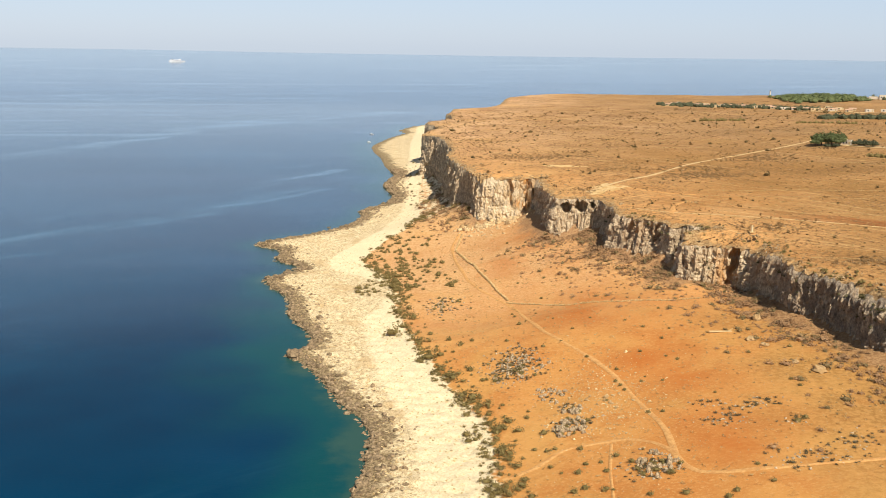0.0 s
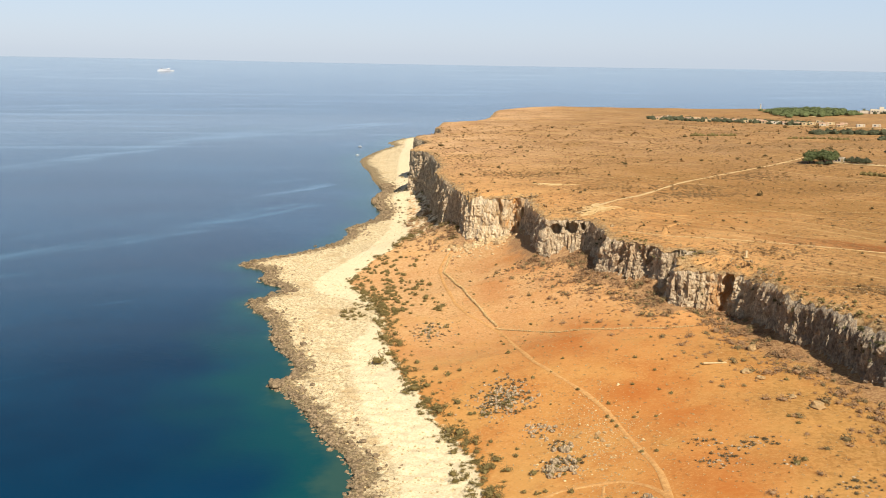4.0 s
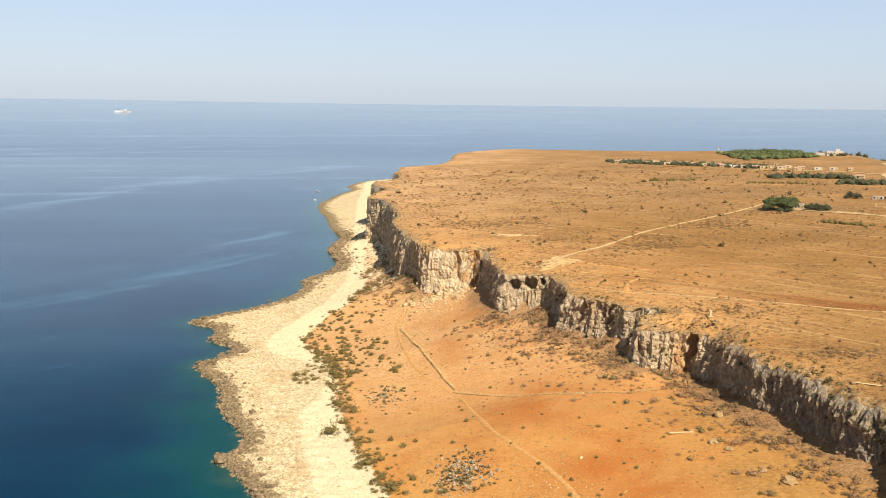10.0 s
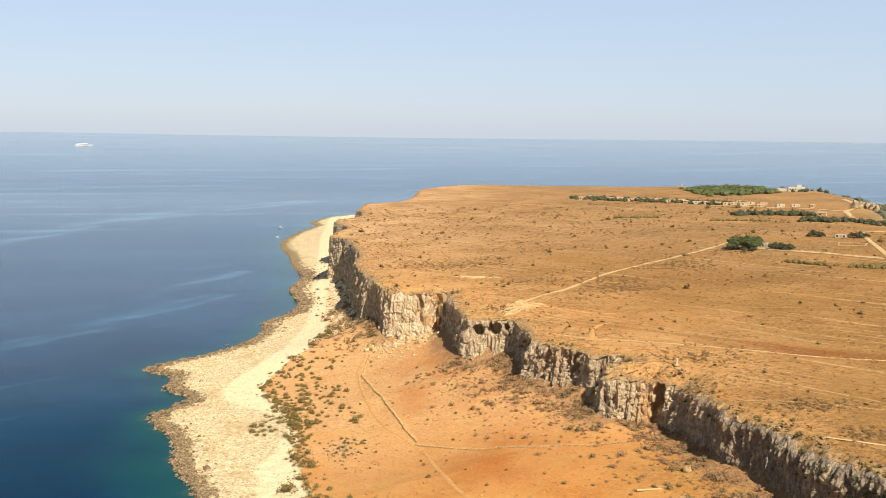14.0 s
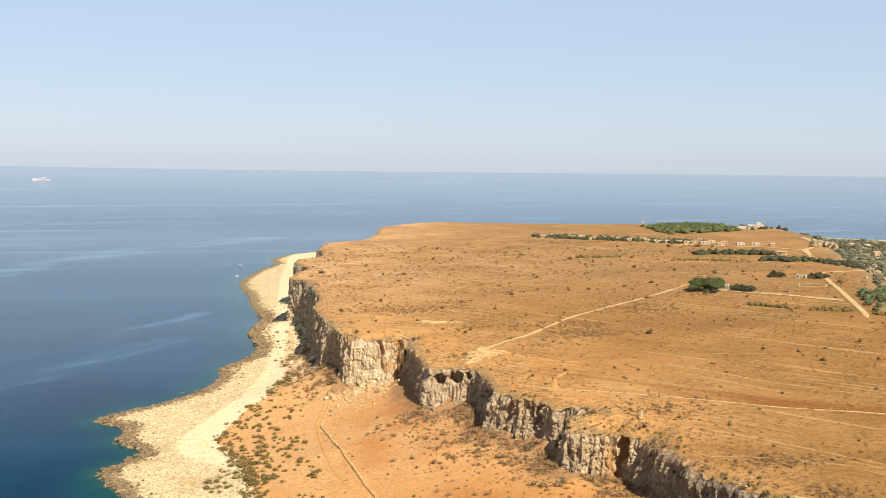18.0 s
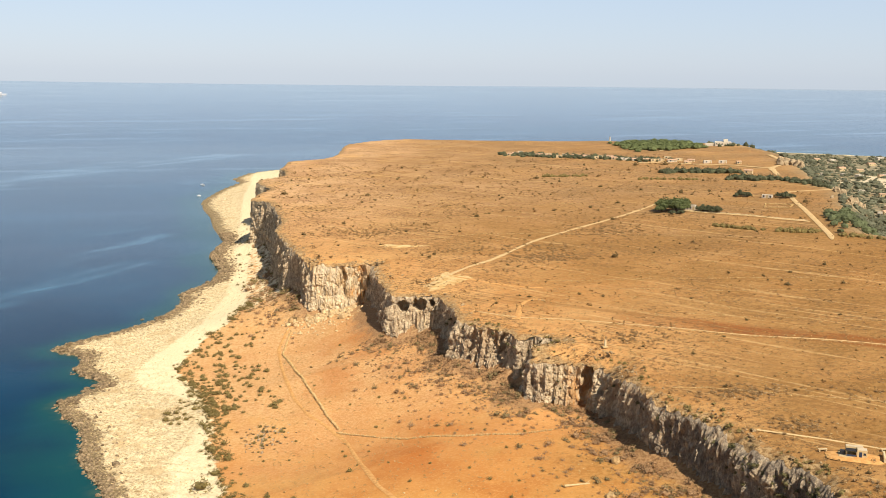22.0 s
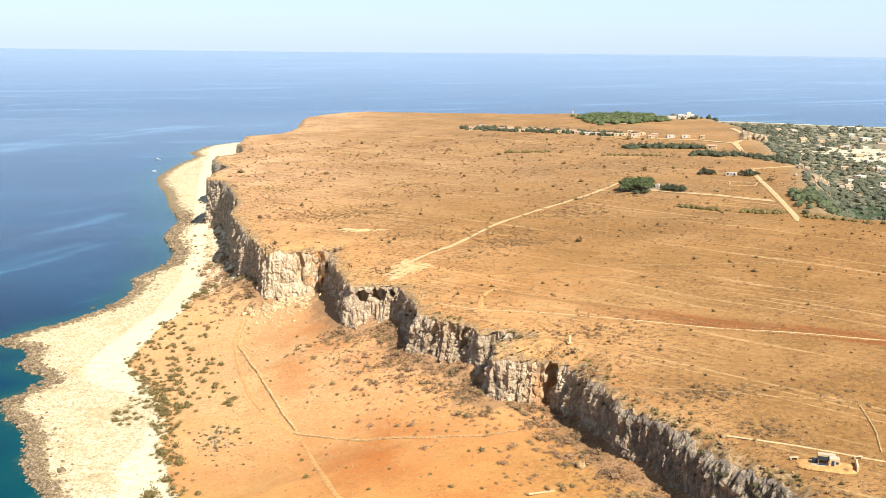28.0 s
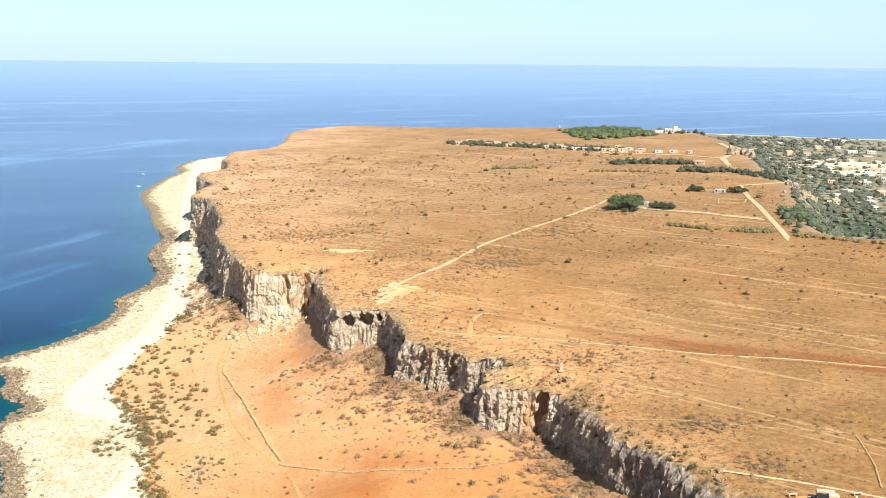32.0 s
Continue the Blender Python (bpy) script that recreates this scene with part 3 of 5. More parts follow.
for cx, cy, more, wide, deep in ((35.5, 513.6, 0.0, 1.2, 3.6), (49.0, 512.8, -4.5, 1.2, 2.5), (102, 349.5, 1.0, 1.7, 6.0), (83, 383, 1.6, 1.6, 4.0), (74.2, 391, 0.8, 1.2, 3.0), (14, 552, 18, 1.3, 3.0), (4.4, 609, 24, 1.2, 2.5), (48.4, 480, 18, 1.2, 2.0)):  # upright clefts
    s0 = s_of(cx, cy) + more + 0.8 * np.sin(v * 5 + more) + 0.5 * np.sin(v * 17 + cx)
    foot_at = 0.72 if 30 < cx < 40 else 2.0  # the chimney ends above the ground
    off = off - deep * np.clip(1.3 - np.abs((S - s0) / wide) ** 2, 0, 1) * np.minimum(1, 0.05 + v * 6) * (1 - 0.6 * v**3) * smooth(v, foot_at, foot_at - 0.25)
X = bx[:, None] + nx[:, None] * off
Y = by[:, None] + ny[:, None] * off
Z = zt[:, None] - v * H[:, None]
mid = lambda x, y, w: np.exp(-(((S - s_of(x, y)) / w) ** 4))
# faces turned to the sun: their paler ochre holds painted sunlight
ochre = np.clip(mid(33, 513.8, 17) + 0.35 * mid(59, 441, 11) + 0.8 * mid(102, 349.5, 12), 0, 1) * (0.75 + 0.25 * wave(S, D, 9, 22))
rust = mid(43.5, 513.1, 7) * smooth(wave(S, D, 12, 23) + 0.3, -0.3, 0.9) + 0.8 * mid(102, 349.5, 5)
FACE = np.stack([X, Y, Z], -1)
# the long wall gets extra grey: its shade, put into the colour
cliff = tagged(grid_mesh("cliff", X, Y, Z, CLIFF, {"ochre": ochre, "rust": rust, "lichen_shade": 0.2 + 0.55 * (wall + 0 * S)}, False), "grey and ochre limestone cliff with vertical ribs", "cliff", kind="structure")


# ---- materials of the things ----
def leafy(name, a, b, rough=0.8):
    m = Mat(name, rough, 0.15)
    col = m.mix(m.ramp(m.noise(0.9, 3), 0.35, 0.65), a, b)
    m.color(m.mix(m.ramp(m.island(), 0.0, 1.0, 0.0, 0.55), col, tuple(0.62 * v for v in a)))
    return m.m


SHRUB_GREEN = leafy("shrub_leaves", (0.175, 0.130, 0.042), (0.26, 0.195, 0.072))
SHRUB_DRY = leafy("dry_twigs", (0.29, 0.17, 0.082), (0.44, 0.265, 0.13))
TREE_GREEN = leafy("tree_leaves", (0.075, 0.080, 0.040), (0.115, 0.115, 0.060))
PINE_GREEN = leafy("pine_needles", (0.095, 0.115, 0.042), (0.155, 0.17, 0.066))
STRAW = leafy("straw_tufts", (0.42, 0.27, 0.10), (0.55, 0.38, 0.17))


def mineral(name, a, b, scale=0.8, rough=0.9):
    m = Mat(name, rough, 0.15)
    col = m.mix(m.ramp(m.noise(scale, 5, 0.65), 0.35, 0.65), a, b)
    m.color(m.mix(m.ramp(m.island(), 0.0, 1.0, 0.0, 0.4), col, tuple(0.6 * v for v in a))).bump(m.noise(scale * 4, 5, 0.7), 0.15, 0.6)
    return m.m


STONE = mineral("field_stone", (0.50, 0.32, 0.13), (0.64, 0.45, 0.21), 0.9)
RIM_ROCK = mineral("brown_rim_rock", (0.24, 0.155, 0.075), (0.50, 0.35, 0.18), 0.9)
BOULDER = mineral("pale_boulder", (0.42, 0.26, 0.11), (0.60, 0.41, 0.20), 0.7)
GREY_ROCK = mineral("grey_outcrop", (0.26, 0.18, 0.10), (0.72, 0.55, 0.33), 2.2)
SHORE_ROCK = mineral("weathered_shore_rock", (0.14, 0.098, 0.055), (0.42, 0.30, 0.17), 0.9)
SHELF_ROCK = mineral("bleached_shelf_rock", (0.42, 0.29, 0.13), (0.74, 0.56, 0.29), 0.9)
PLASTER = mineral("white_plaster", (0.68, 0.58, 0.43), (0.76, 0.66, 0.51), 0.5, 0.85)
CREAM = mineral("cream_plaster", (0.64, 0.48, 0.26), (0.74, 0.58, 0.34), 0.5, 0.85)
TILE = mineral("clay_roof_tiles", (0.46, 0.28, 0.17), (0.60, 0.40, 0.26), 0.8)
FLAT_ROOF = mineral("flat_roof_screed", (0.62, 0.57, 0.49), (0.74, 0.70, 0.62), 0.5)
CONCRETE = mineral("terrace_concrete", (0.54, 0.40, 0.21), (0.66, 0.51, 0.29), 0.6)
BARK = mineral("bark", (0.10, 0.065, 0.04), (0.18, 0.12, 0.08), 2.0)
BLEACHED = mineral("bleached_wood", (0.54, 0.39, 0.19), (0.68, 0.51, 0.27), 1.5)
WHITE_PAINT = mineral("white_ship_paint", (0.78, 0.78, 0.78), (0.82, 0.82, 0.82), 0.1, 0.5)
BLUE_PAINT = mineral("blue_paint", (0.04, 0.055, 0.09), (0.06, 0.08, 0.13), 0.5, 0.5)
DARK_PAINT = mineral("dark_paint", (0.03, 0.03, 0.035), (0.06, 0.055, 0.05), 0.5, 0.6)
QUARRY = mineral("pale_quarry_sand", (0.62, 0.49, 0.30), (0.78, 0.66, 0.44), 0.08)
FIELD = leafy("green_field", (0.055, 0.085, 0.03), (0.09, 0.11, 0.045))
M = Mat("window_glass", 0.12, 0.5)
M.color((0.035, 0.045, 0.055))
GLASS = M.m
M = Mat("dirt_track", 0.95, 0.1)
M.color(M.mix(M.ramp(M.noise(0.8, 5, 0.7), 0.35, 0.65), (0.52, 0.25, 0.08), (0.64, 0.36, 0.13))).bump(M.noise(2, 4), 0.1, 0.5)
DIRT = M.m
M = Mat("pale_gravel_road", 0.95, 0.1)
M.color(M.mix(M.ramp(M.noise(0.5, 5, 0.7), 0.35, 0.65), (0.52, 0.345, 0.155), (0.63, 0.445, 0.22))).bump(M.noise(2, 4), 0.1, 0.5)
GRAVEL = M.m
M = Mat("trodden_clearing", 0.95, 0.1)
M.color(M.mix(M.ramp(M.noise(0.25, 6, 0.7), 0.38, 0.6), (0.55, 0.335, 0.125), (0.70, 0.50, 0.24))).bump(M.noise(2, 4), 0.1, 0.5)
CLEARING = M.m


# ---- helpers for things ----
def thing(name, where, label, category, group="", kind=""):
    ob = new(name)
    ob.empty_display_size = 0.3
    ob.location = where
    return tagged(ob, label, category, group, kind)


def part(name, bm, material, parent, label=""):
    me = bpy.data.meshes.new(name)
    bm.to_mesh(me)
    bm.free()
    me.materials.append(material)
    ob = new(name, me)
    ob.parent = parent
    return tagged(ob, label)


def box(w, d, h, x=0, y=0, z=0, bevel=0.0, taper=1.0):
    """A block on z, centred on x and y."""
    bm = bmesh.new()
    bmesh.ops.create_cube(bm, size=1)
    for v in bm.verts:
        k = taper if v.co.z > 0 else 1
        v.co = Vector((v.co.x * w * k + x, v.co.y * d * k + y, (v.co.z + 0.5) * h + z))
    if bevel:
        bmesh.ops.bevel(bm, geom=bm.edges[:], offset=bevel, segments=1, affect="EDGES")
    return bm


def tube(r0, r1, h, x=0, y=0, z=0, n=10):
    bm = bmesh.new()
    bmesh.ops.create_cone(bm, cap_ends=True, segments=n, radius1=r0, radius2=r1, depth=h)
    bmesh.ops.translate(bm, verts=bm.verts, vec=(x, y, z + h / 2))
    return bm


def rock_shape(seed, detail=2, jag=0.28):
    """Vertices and triangles of a broken stone, about 1 across."""
    bm = bmesh.new()
    bmesh.ops.create_icosphere(bm, subdivisions=detail, radius=0.5)
    off = Vector((seed * 7.3, seed * 3.1, seed * 1.7))
    for v in bm.verts:
        n = noise.noise(v.co * 3.0 + off) + 0.5 * noise.noise(v.co * 7.0 + off)
        v.co *= 1 + jag * 1.6 * n
        v.co.z = max(v.co.z, -0.3)
    co = np.array([v.co[:] for v in bm.verts])
    bm.faces.ensure_lookup_table()
    f = np.array([[v.index for v in fc.verts] for fc in bm.faces])
    bm.free()
    return co, f


def bush_shape(seed, leaves=90, leaf=0.16, tall=0.62, core=True, heart=0.72):
    """Vertices and triangles of a low dome of small leaf clumps with gaps, 1 across."""
    r = np.random.RandomState(seed)
    vs, fs = [], []
    if core:
        c0, f0 = rock_shape(seed + 50, 1, 0.3)
        c0 = c0 * np.array([heart, heart, tall * 1.25 * heart]) + np.array([0, 0, tall * 0.3])
        vs.append(c0)
        fs.append(f0)
    base = 0 if not core else len(c0)
    for k in range(leaves):
        a, e = r.uniform(0, 6.283), np.arcsin(r.uniform(0.02, 1))
        lump = 1 + 0.22 * np.sin(3 * a + seed) + 0.15 * np.sin(5 * a + 2 * seed)
        rad = 0.47 * lump * r.uniform(0.75, 1.08)
        p = np.array([np.cos(a) * np.cos(e) * rad, np.sin(a) * np.cos(e) * rad, np.sin(e) * rad * 2 * tall])
        t = r.normal(size=(3, 3))
        t /= np.linalg.norm(t, axis=1)[:, None]
        vs.append(p + t * leaf * r.uniform(0.6, 1.2))
        fs.append(np.array([[0, 1, 2]]) + base)
        base += 3
    return np.concatenate(vs), np.concatenate(fs)


def mesh_of(name, co, f, mat, smooth_faces=False):
    me = bpy.data.meshes.new(name)
    f = np.asarray(f)
    me.vertices.add(len(co))
    me.vertices.foreach_set("co", np.asarray(co, np.float32).ravel())
    me.loops.add(f.size)
    me.loops.foreach_set("vertex_index", f.ravel().astype(np.int32))
    me.polygons.add(len(f))
    me.polygons.foreach_set("loop_start", np.arange(0, f.size, f.shape[1], dtype=np.int32))
    me.polygons.foreach_set("use_smooth", np.full(len(f), smooth_faces))
    me.update(calc_edges=True)
    me.materials.append(mat)
    return me


def scatter(name, shapes, spots, mat, seed, flat=1.0):
    """One mesh of many turned copies. spots: rows of x, y, z, size."""
    r = np.random.RandomState(seed)
    vs, fs, base = [], [], 0
    for x, y, z, size in spots:
        co, f = shapes[r.randint(len(shapes))]
        a = r.uniform(0, 6.283)
        m = np.array([[np.cos(a), -np.sin(a), 0], [np.sin(a), np.cos(a), 0], [0, 0, 1]])
        k = size * np.array([r.uniform(0.8, 1.25), r.uniform(0.8, 1.25), flat * r.uniform(0.75, 1.25)])
        vs.append((co * k) @ m.T + (x, y, z))
        fs.append(f + base)
        base += len(co)
    return mesh_of(name, np.concatenate(vs), np.concatenate(fs), mat)


def resample(line, step):
    p = np.array(line, float)
    s = np.concatenate([[0], np.cumsum(np.hypot(*np.diff(p, axis=0).T))])
    t = np.linspace(0, s[-1], max(2, int(s[-1] / step)))
    q = np.stack([np.interp(t, s, p[:, 0]), np.interp(t, s, p[:, 1])], 1)
    for _ in range(2):
        q[1:-1] = (q[:-2] + 2 * q[1:-1] + q[2:]) / 4
    return q


def surface(x, y):
    """Height of the ground that is seen at a place."""
    x, y = np.atleast_1d(np.asarray(x, float)), np.atleast_1d(np.asarray(y, float))
    return np.where(x > edge_x(y), upland_z(x, y) - sag(x, y), low_z(x, y))


def at(x, y):
    return float(low_z(np.array([x]), np.array([y]))[0]) if y > 1190 else float(surface(x, y)[0])


def track(name, line, width, mat, label, lift=0.14, step=1.5, wobble=0.25, fade=0):
    q = resample(line, step)
    t = np.gradient(q, axis=0)
    t /= np.hypot(*t.T)[:, None]
    side = np.stack([t[:, 1], -t[:, 0]], 1)
    k = np.linspace(-1, 1, 5)
    i = np.arange(len(q))
    wid = width / 2 * (1 + wobble * np.sin(i * 0.31) * np.sin(i * 0.13 + 1)) * np.clip((i + 1) / (fade + 1), 0, 1) ** 0.7
    P = q[:, None] + side[:, None] * (k[None, :, None] * wid[:, None, None])
    Z = surface(P[..., 0].ravel(), P[..., 1].ravel()).reshape(P.shape[:2])
    Z = np.maximum(Z, (Z.mean(1, keepdims=True) + Z) / 2) + lift - 0.16 * np.abs(k)[None] ** 3
    return tagged(grid_mesh(name, P[..., 0], P[..., 1], Z, mat), label, "track", kind="structure")


def stone_wall(line, label, size=0.55, rows=2, per=1.1, seed=1, mat=None, name="stone_wall", keep=0.93):
    r = np.random.RandomState(seed)
    q = resample(line, size * 0.75)
    q = np.repeat(q, rows, 0) + r.normal(0, size * 0.28, (len(q) * rows, 2))
    z = surface(q[:, 0], q[:, 1]) + np.tile(np.arange(rows) * size * 0.62, len(q) // rows) + size * 0.2
    gap = r.uniform(size=len(q)) < keep
    spots = np.column_stack([q, z, size * per * r.uniform(0.6, 1.3, len(q))])[gap]
    return tagged(new(name, scatter(name, ROCKS, spots, mat or STONE, seed)), label, "dry-stone wall")


ROCKS = [rock_shape(i, 1) for i in range(6)]
BIG_ROCKS = [rock_shape(i + 20, 2, 0.34) for i in range(5)]
BUSHES = [bush_shape(i, 150, 0.115) for i in range(5)]
SMALL = [bush_shape(i + 9, 44, 0.15, 0.6, True) for i in range(5)]
FUZZY = [bush_shape(i + 29, 130, 0.085, 0.55, True, 0.5) for i in range(5)]
CROWNS = [bush_shape(i + 39, 70, 0.085, 0.62, True, 0.95) for i in range(5)]
TUFTS = [bush_shape(i + 19, 12, 0.34, 0.5, False) for i in range(4)]

# ---- tracks ----
track("track_shore", [(16, 215.5), (18.1, 216.2), (24.1, 219.2), (31.2, 225.9), (39.1, 226.3), (45.5, 225), (50.8, 219.4), (53.2, 213.1), (53.9, 204.4), (56.2, 199.9), (62.3, 196.9), (73, 194.8), (84.6, 195.4), (112, 197)], 1.4, DIRT, "pale dirt track over the orange plain")
track("track_plain", [(53.6, 211), (54.3, 223.8), (53.6, 233.4), (51.7, 248.8), (49.4, 267), (45.5, 282), (40, 296.3), (34.8, 311.8), (31.3, 336.5), (28.8, 359.9), (23.5, 375.3), (17.1, 388.8), (12.4, 407.9), (9.5, 431.3), (7.3, 458.1), (6.6, 474.1), (10.2, 495), (16.6, 510)], 1.35, DIRT, "orange dirt track across the plain")
track("track_spur", [(41.7, 224.1), (39.2, 210.2), (37, 190)], 0.7, DIRT, "narrow footpath through dry grass")
track("road_plateau", [(66, 452), (78.5, 471), (89.5, 485), (102, 498.6), (113, 514), (128.9, 536), (140.9, 550), (160.9, 569.6), (181.7, 587), (200.5, 605.5), (221.6, 629), (240, 650)], 2.2, GRAVEL, "pale dirt road across the plateau to the grove")
track("track_clearing", [(80.4, 466.4), (90.8, 453.3), (104.6, 442.6), (111.8, 439.6)], 1.8, DIRT, "pale wheel track on the plateau")
track("track_loop", [(91, 393), (91.9, 396.6), (95.7, 410.7), (99.8, 420.1), (104.5, 423.8), (106.4, 419.9)], 1.8, DIRT, "curved wheel track on the plateau")
track("track_edge", [(78, 408), (83, 403), (93, 395.5), (107, 388.5), (120, 381), (150, 361.5), (185, 341), (240, 306)], 0.55, GRAVEL, "thin stony track behind the cliff edge")
track("track_hut", [(124.5, 275), (129, 272), (137.4, 266.5), (144, 261), (151.6, 253.7), (168, 240)], 0.7, GRAVEL, "thin pale path along the hut's yard")
track("road_east", [(270, 502), (274.8, 512), (287.8, 548), (303.7, 594), (316.3, 632), (327.4, 661)], 3.0, GRAVEL, "wide pale gravel road on the plateau", 0.3, wobble=0.05, fade=6)
track("road_grove", [(238.4, 606.5), (263.9, 581.9), (286.6, 554.2)], 2.6, GRAVEL, "pale road beside a low wall", 0.3)
track("road_ridge", [(327.4, 661), (345, 664), (366.4, 667.7)], 2.6, GRAVEL, "pale gravel road on the ridge", 0.3)
track("road_north", [(300, 868), (342, 836), (363.5, 816), (378.9, 789), (405.7, 818), (423.1, 883)], 4.0, GRAVEL, "pale winding road near the far houses", 0.4)
track("road_bend", [(378.9, 789), (363.3, 744.8)], 4.0, GRAVEL, "pale road bending down the slope", 0.4)
track("road_fort", [(350.6, 957), (369, 971), (404, 1003)], 4.5, GRAVEL, "pale road beside the pine wood", 0.4)
# bare pale clearing on the cliff top
q = np.linspace(0, 1, 14)
a = np.linspace(0, 6.2832, 40)
R, A = np.meshgrid(q, a)
wob = 1 + 0.25 * np.sin(3 * A + 1) + 0.14 * np.sin(7 * A) + 0.1 * np.sin(13 * A)
X, Y = 76.5 + R * wob * (8.5 * np.cos(A) + 6 * np.sin(A)), 462 + R * wob * (14 * np.sin(A) - 3 * np.cos(A))
tagged(grid_mesh("ground_clearing", X, Y, surface(X.ravel(), Y.ravel()).reshape(X.shape) + 0.10 - 0.2 * R**3, CLEARING), "bare pale clearing on the cliff top", "clearing", kind="structure")
X, Y = 66 + R * wob * (13 * np.cos(A)), 545 + R * wob * (5 * np.sin(A) - 3 * np.cos(A))
tagged(grid_mesh("ground_bare", X, Y, surface(X.ravel(), Y.ravel()).reshape(X.shape) + 0.10 - 0.2 * R**3, CLEARING), "bare pale earth behind the cliff's prow", "bare ground", kind="structure")
sq = (np.abs(np.cos(A)) ** 4 + np.abs(np.sin(A)) ** 4) ** -0.25 * (1 + 0.03 * np.sin(5 * A))
U, W = R * sq * 6.4 * np.cos(A), R * sq * 3.0 * np.sin(A)
X, Y = 138.5 + U * 0.86 + W * 0.5, 254.6 - U * 0.5 + W * 0.86
tagged(grid_mesh("ground_yard", X, Y, surface(X.ravel(), Y.ravel()).reshape(X.shape) + 0.40 - 0.45 * R**6, DIRT), "bare yellow earth round the hut", "yard", kind="structure")

# ---- dry-stone walls ----
stone_wall([(12.1, 492.6), (8.4, 467.2), (13.7, 437.7), (19.3, 406.1), (23.3, 384.9), (26.8, 371.3)], "long low dry-stone wall of pale field stones on the plain", 0.6, 2, seed=2)
stone_wall([(26.1, 369.1), (38, 355.9), (47, 346.9), (62.8, 336.2), (76.7, 330.1), (87.8, 329.9)], "low dry-stone wall crossing the orange plain to the cliff", 0.42, 2, seed=3, keep=0.9)
stone_wall([(116, 309.9), (125.8, 306.4), (142.5, 297.8), (157.4, 290.3), (163.4, 287.1)], "low stone wall on the dry plateau", 0.26, 1, seed=5)
stone_wall([(163.4, 287.1), (165.1, 284.7), (162.4, 276.8), (159.3, 268.5), (154, 258.2)], "crooked stone wall running to the hut's yard", 0.26, 2, seed=6)
for i, ln in enumerate([[(95, 393.5), (117, 380), (202, 329)], [(100, 440), (150, 425), (260, 395)], [(108, 452), (170, 440), (300, 410)], [(150, 385), (210, 360), (280, 335)], [(30, 640), (90, 628), (160, 612)], [(25, 680), (110, 670), (190, 655)], [(60, 560), (110, 566), (150, 562)], [(150, 560), (190, 540), (240, 520)]]):
    stone_wall(ln, "faint line of loose field stones in dry grass", 0.3, 1, seed=10 + i, keep=0.55)
stone_wall([(287, 608.9), (299.6, 601.9), (305.7, 611), (293, 620), (287, 608.9)], "square enclosure of low stone walls", 0.5, 2, seed=30)
stone_wall([(238, 609), (263, 584.5), (286, 557)], "low pale wall along the grove road", 0.5, 2, seed=31, mat=CREAM)

# ---- loose stones, boulders, outcrops ----
rs = np.random.RandomState(5)
for x, y, s in ((90.1, 281.4, 2.7), (92.6, 275.9, 2.6), (96.1, 260.9, 2.2), (99.9, 253.9, 3.8)):
    ob = tagged(new("boulder", mesh_of("boulder", BIG_ROCKS[rs.randint(5)][0] * (s, s * 0.9, s * 0.55), BIG_ROCKS[0][1], BOULDER)), "pale rounded boulder lying in dry grass", "boulder", "boulders on the plain")
    ob.location, ob.rotation_euler = (x, y, at(x, y) + s * 0.1), (0, 0, rs.uniform(0, 6))
log = thing("log", (83.8, 289.8, at(83.8, 289.8)), "bleached fallen tree trunk lying on the plain", "log")
bm = tube(0.32, 0.2, 7.0, 0, 0, -3.5)
bmesh.ops.rotate(bm, verts=bm.verts, cent=(0, 0, 0), matrix=Matrix.Rotation(radians(90), 3, "Y"))
bmesh.ops.translate(bm, verts=bm.verts, vec=(0, 0, 0.3))
part("trunk", bm, BLEACHED, log)
bm = tube(0.12, 0.05, 1.6)
bmesh.ops.rotate(bm, verts=bm.verts, cent=(0, 0, 0), matrix=Matrix.Rotation(radians(60), 3, "Y"))
bmesh.ops.translate(bm, verts=bm.verts, vec=(2.4, 0.2, 0.3))
part("branch_stub", bm, BLEACHED, log)
log.rotation_euler = (0, 0, radians(7))


OUTCROP_MESH = {m.name: [mesh_of("rock", co, f, m) for co, f in BIG_ROCKS] for m in (GREY_ROCK, BOULDER, SHORE_ROCK)}


def outcrop(x, y, n, spread, size, label, seed, mat=GREY_ROCK, tall=1.0):
    r = np.random.RandomState(seed)
    p = np.column_stack([x + r.normal(0, spread, n), y + r.normal(0, spread * 1.2, n)])
    spots = np.column_stack([p, surface(p[:, 0], p[:, 1]) + size * 0.15, size * r.uniform(0.35, 1.3, n)])
    oc = thing("rock_outcrop", (x, y, at(x, y)), label, "rock outcrop", "outcrops on the plain")
    for (rx, ry, rz, rsz) in spots:
        ob = new("rock", OUTCROP_MESH[mat.name][r.randint(5)])
        ob.parent = oc
        ob.location, ob.rotation_euler = (rx - x, ry - y, rz - at(x, y)), (0, 0, r.uniform(0, 6.28))
        ob.scale = (rsz * r.uniform(0.8, 1.2), rsz * r.uniform(0.8, 1.2), rsz * tall * r.uniform(0.8, 1.3))
    return oc


outcrop(34, 239, 34, 2.2, 1.35, "dark craggy limestone outcrop with scrub on the plain", 41, tall=1.2)
outcrop(36, 249, 14, 1.2, 1.3, "small grey rock outcrop in orange earth", 42, tall=1.2)
outcrop(47.5, 207, 44, 2.6, 1.1, "jagged grey outcrop beside the dirt track", 43, tall=1.4)
outcrop(32, 265, 22, 2.0, 1.0, "broken grey rocks half buried in earth", 44)
outcrop(24, 287, 60, 4.2, 0.9, "grey stony patch grown over with scrub", 45)
outcrop(2.5, 375.1, 34, 3.6, 0.9, "grey stony patch near the shore scrub", 46)
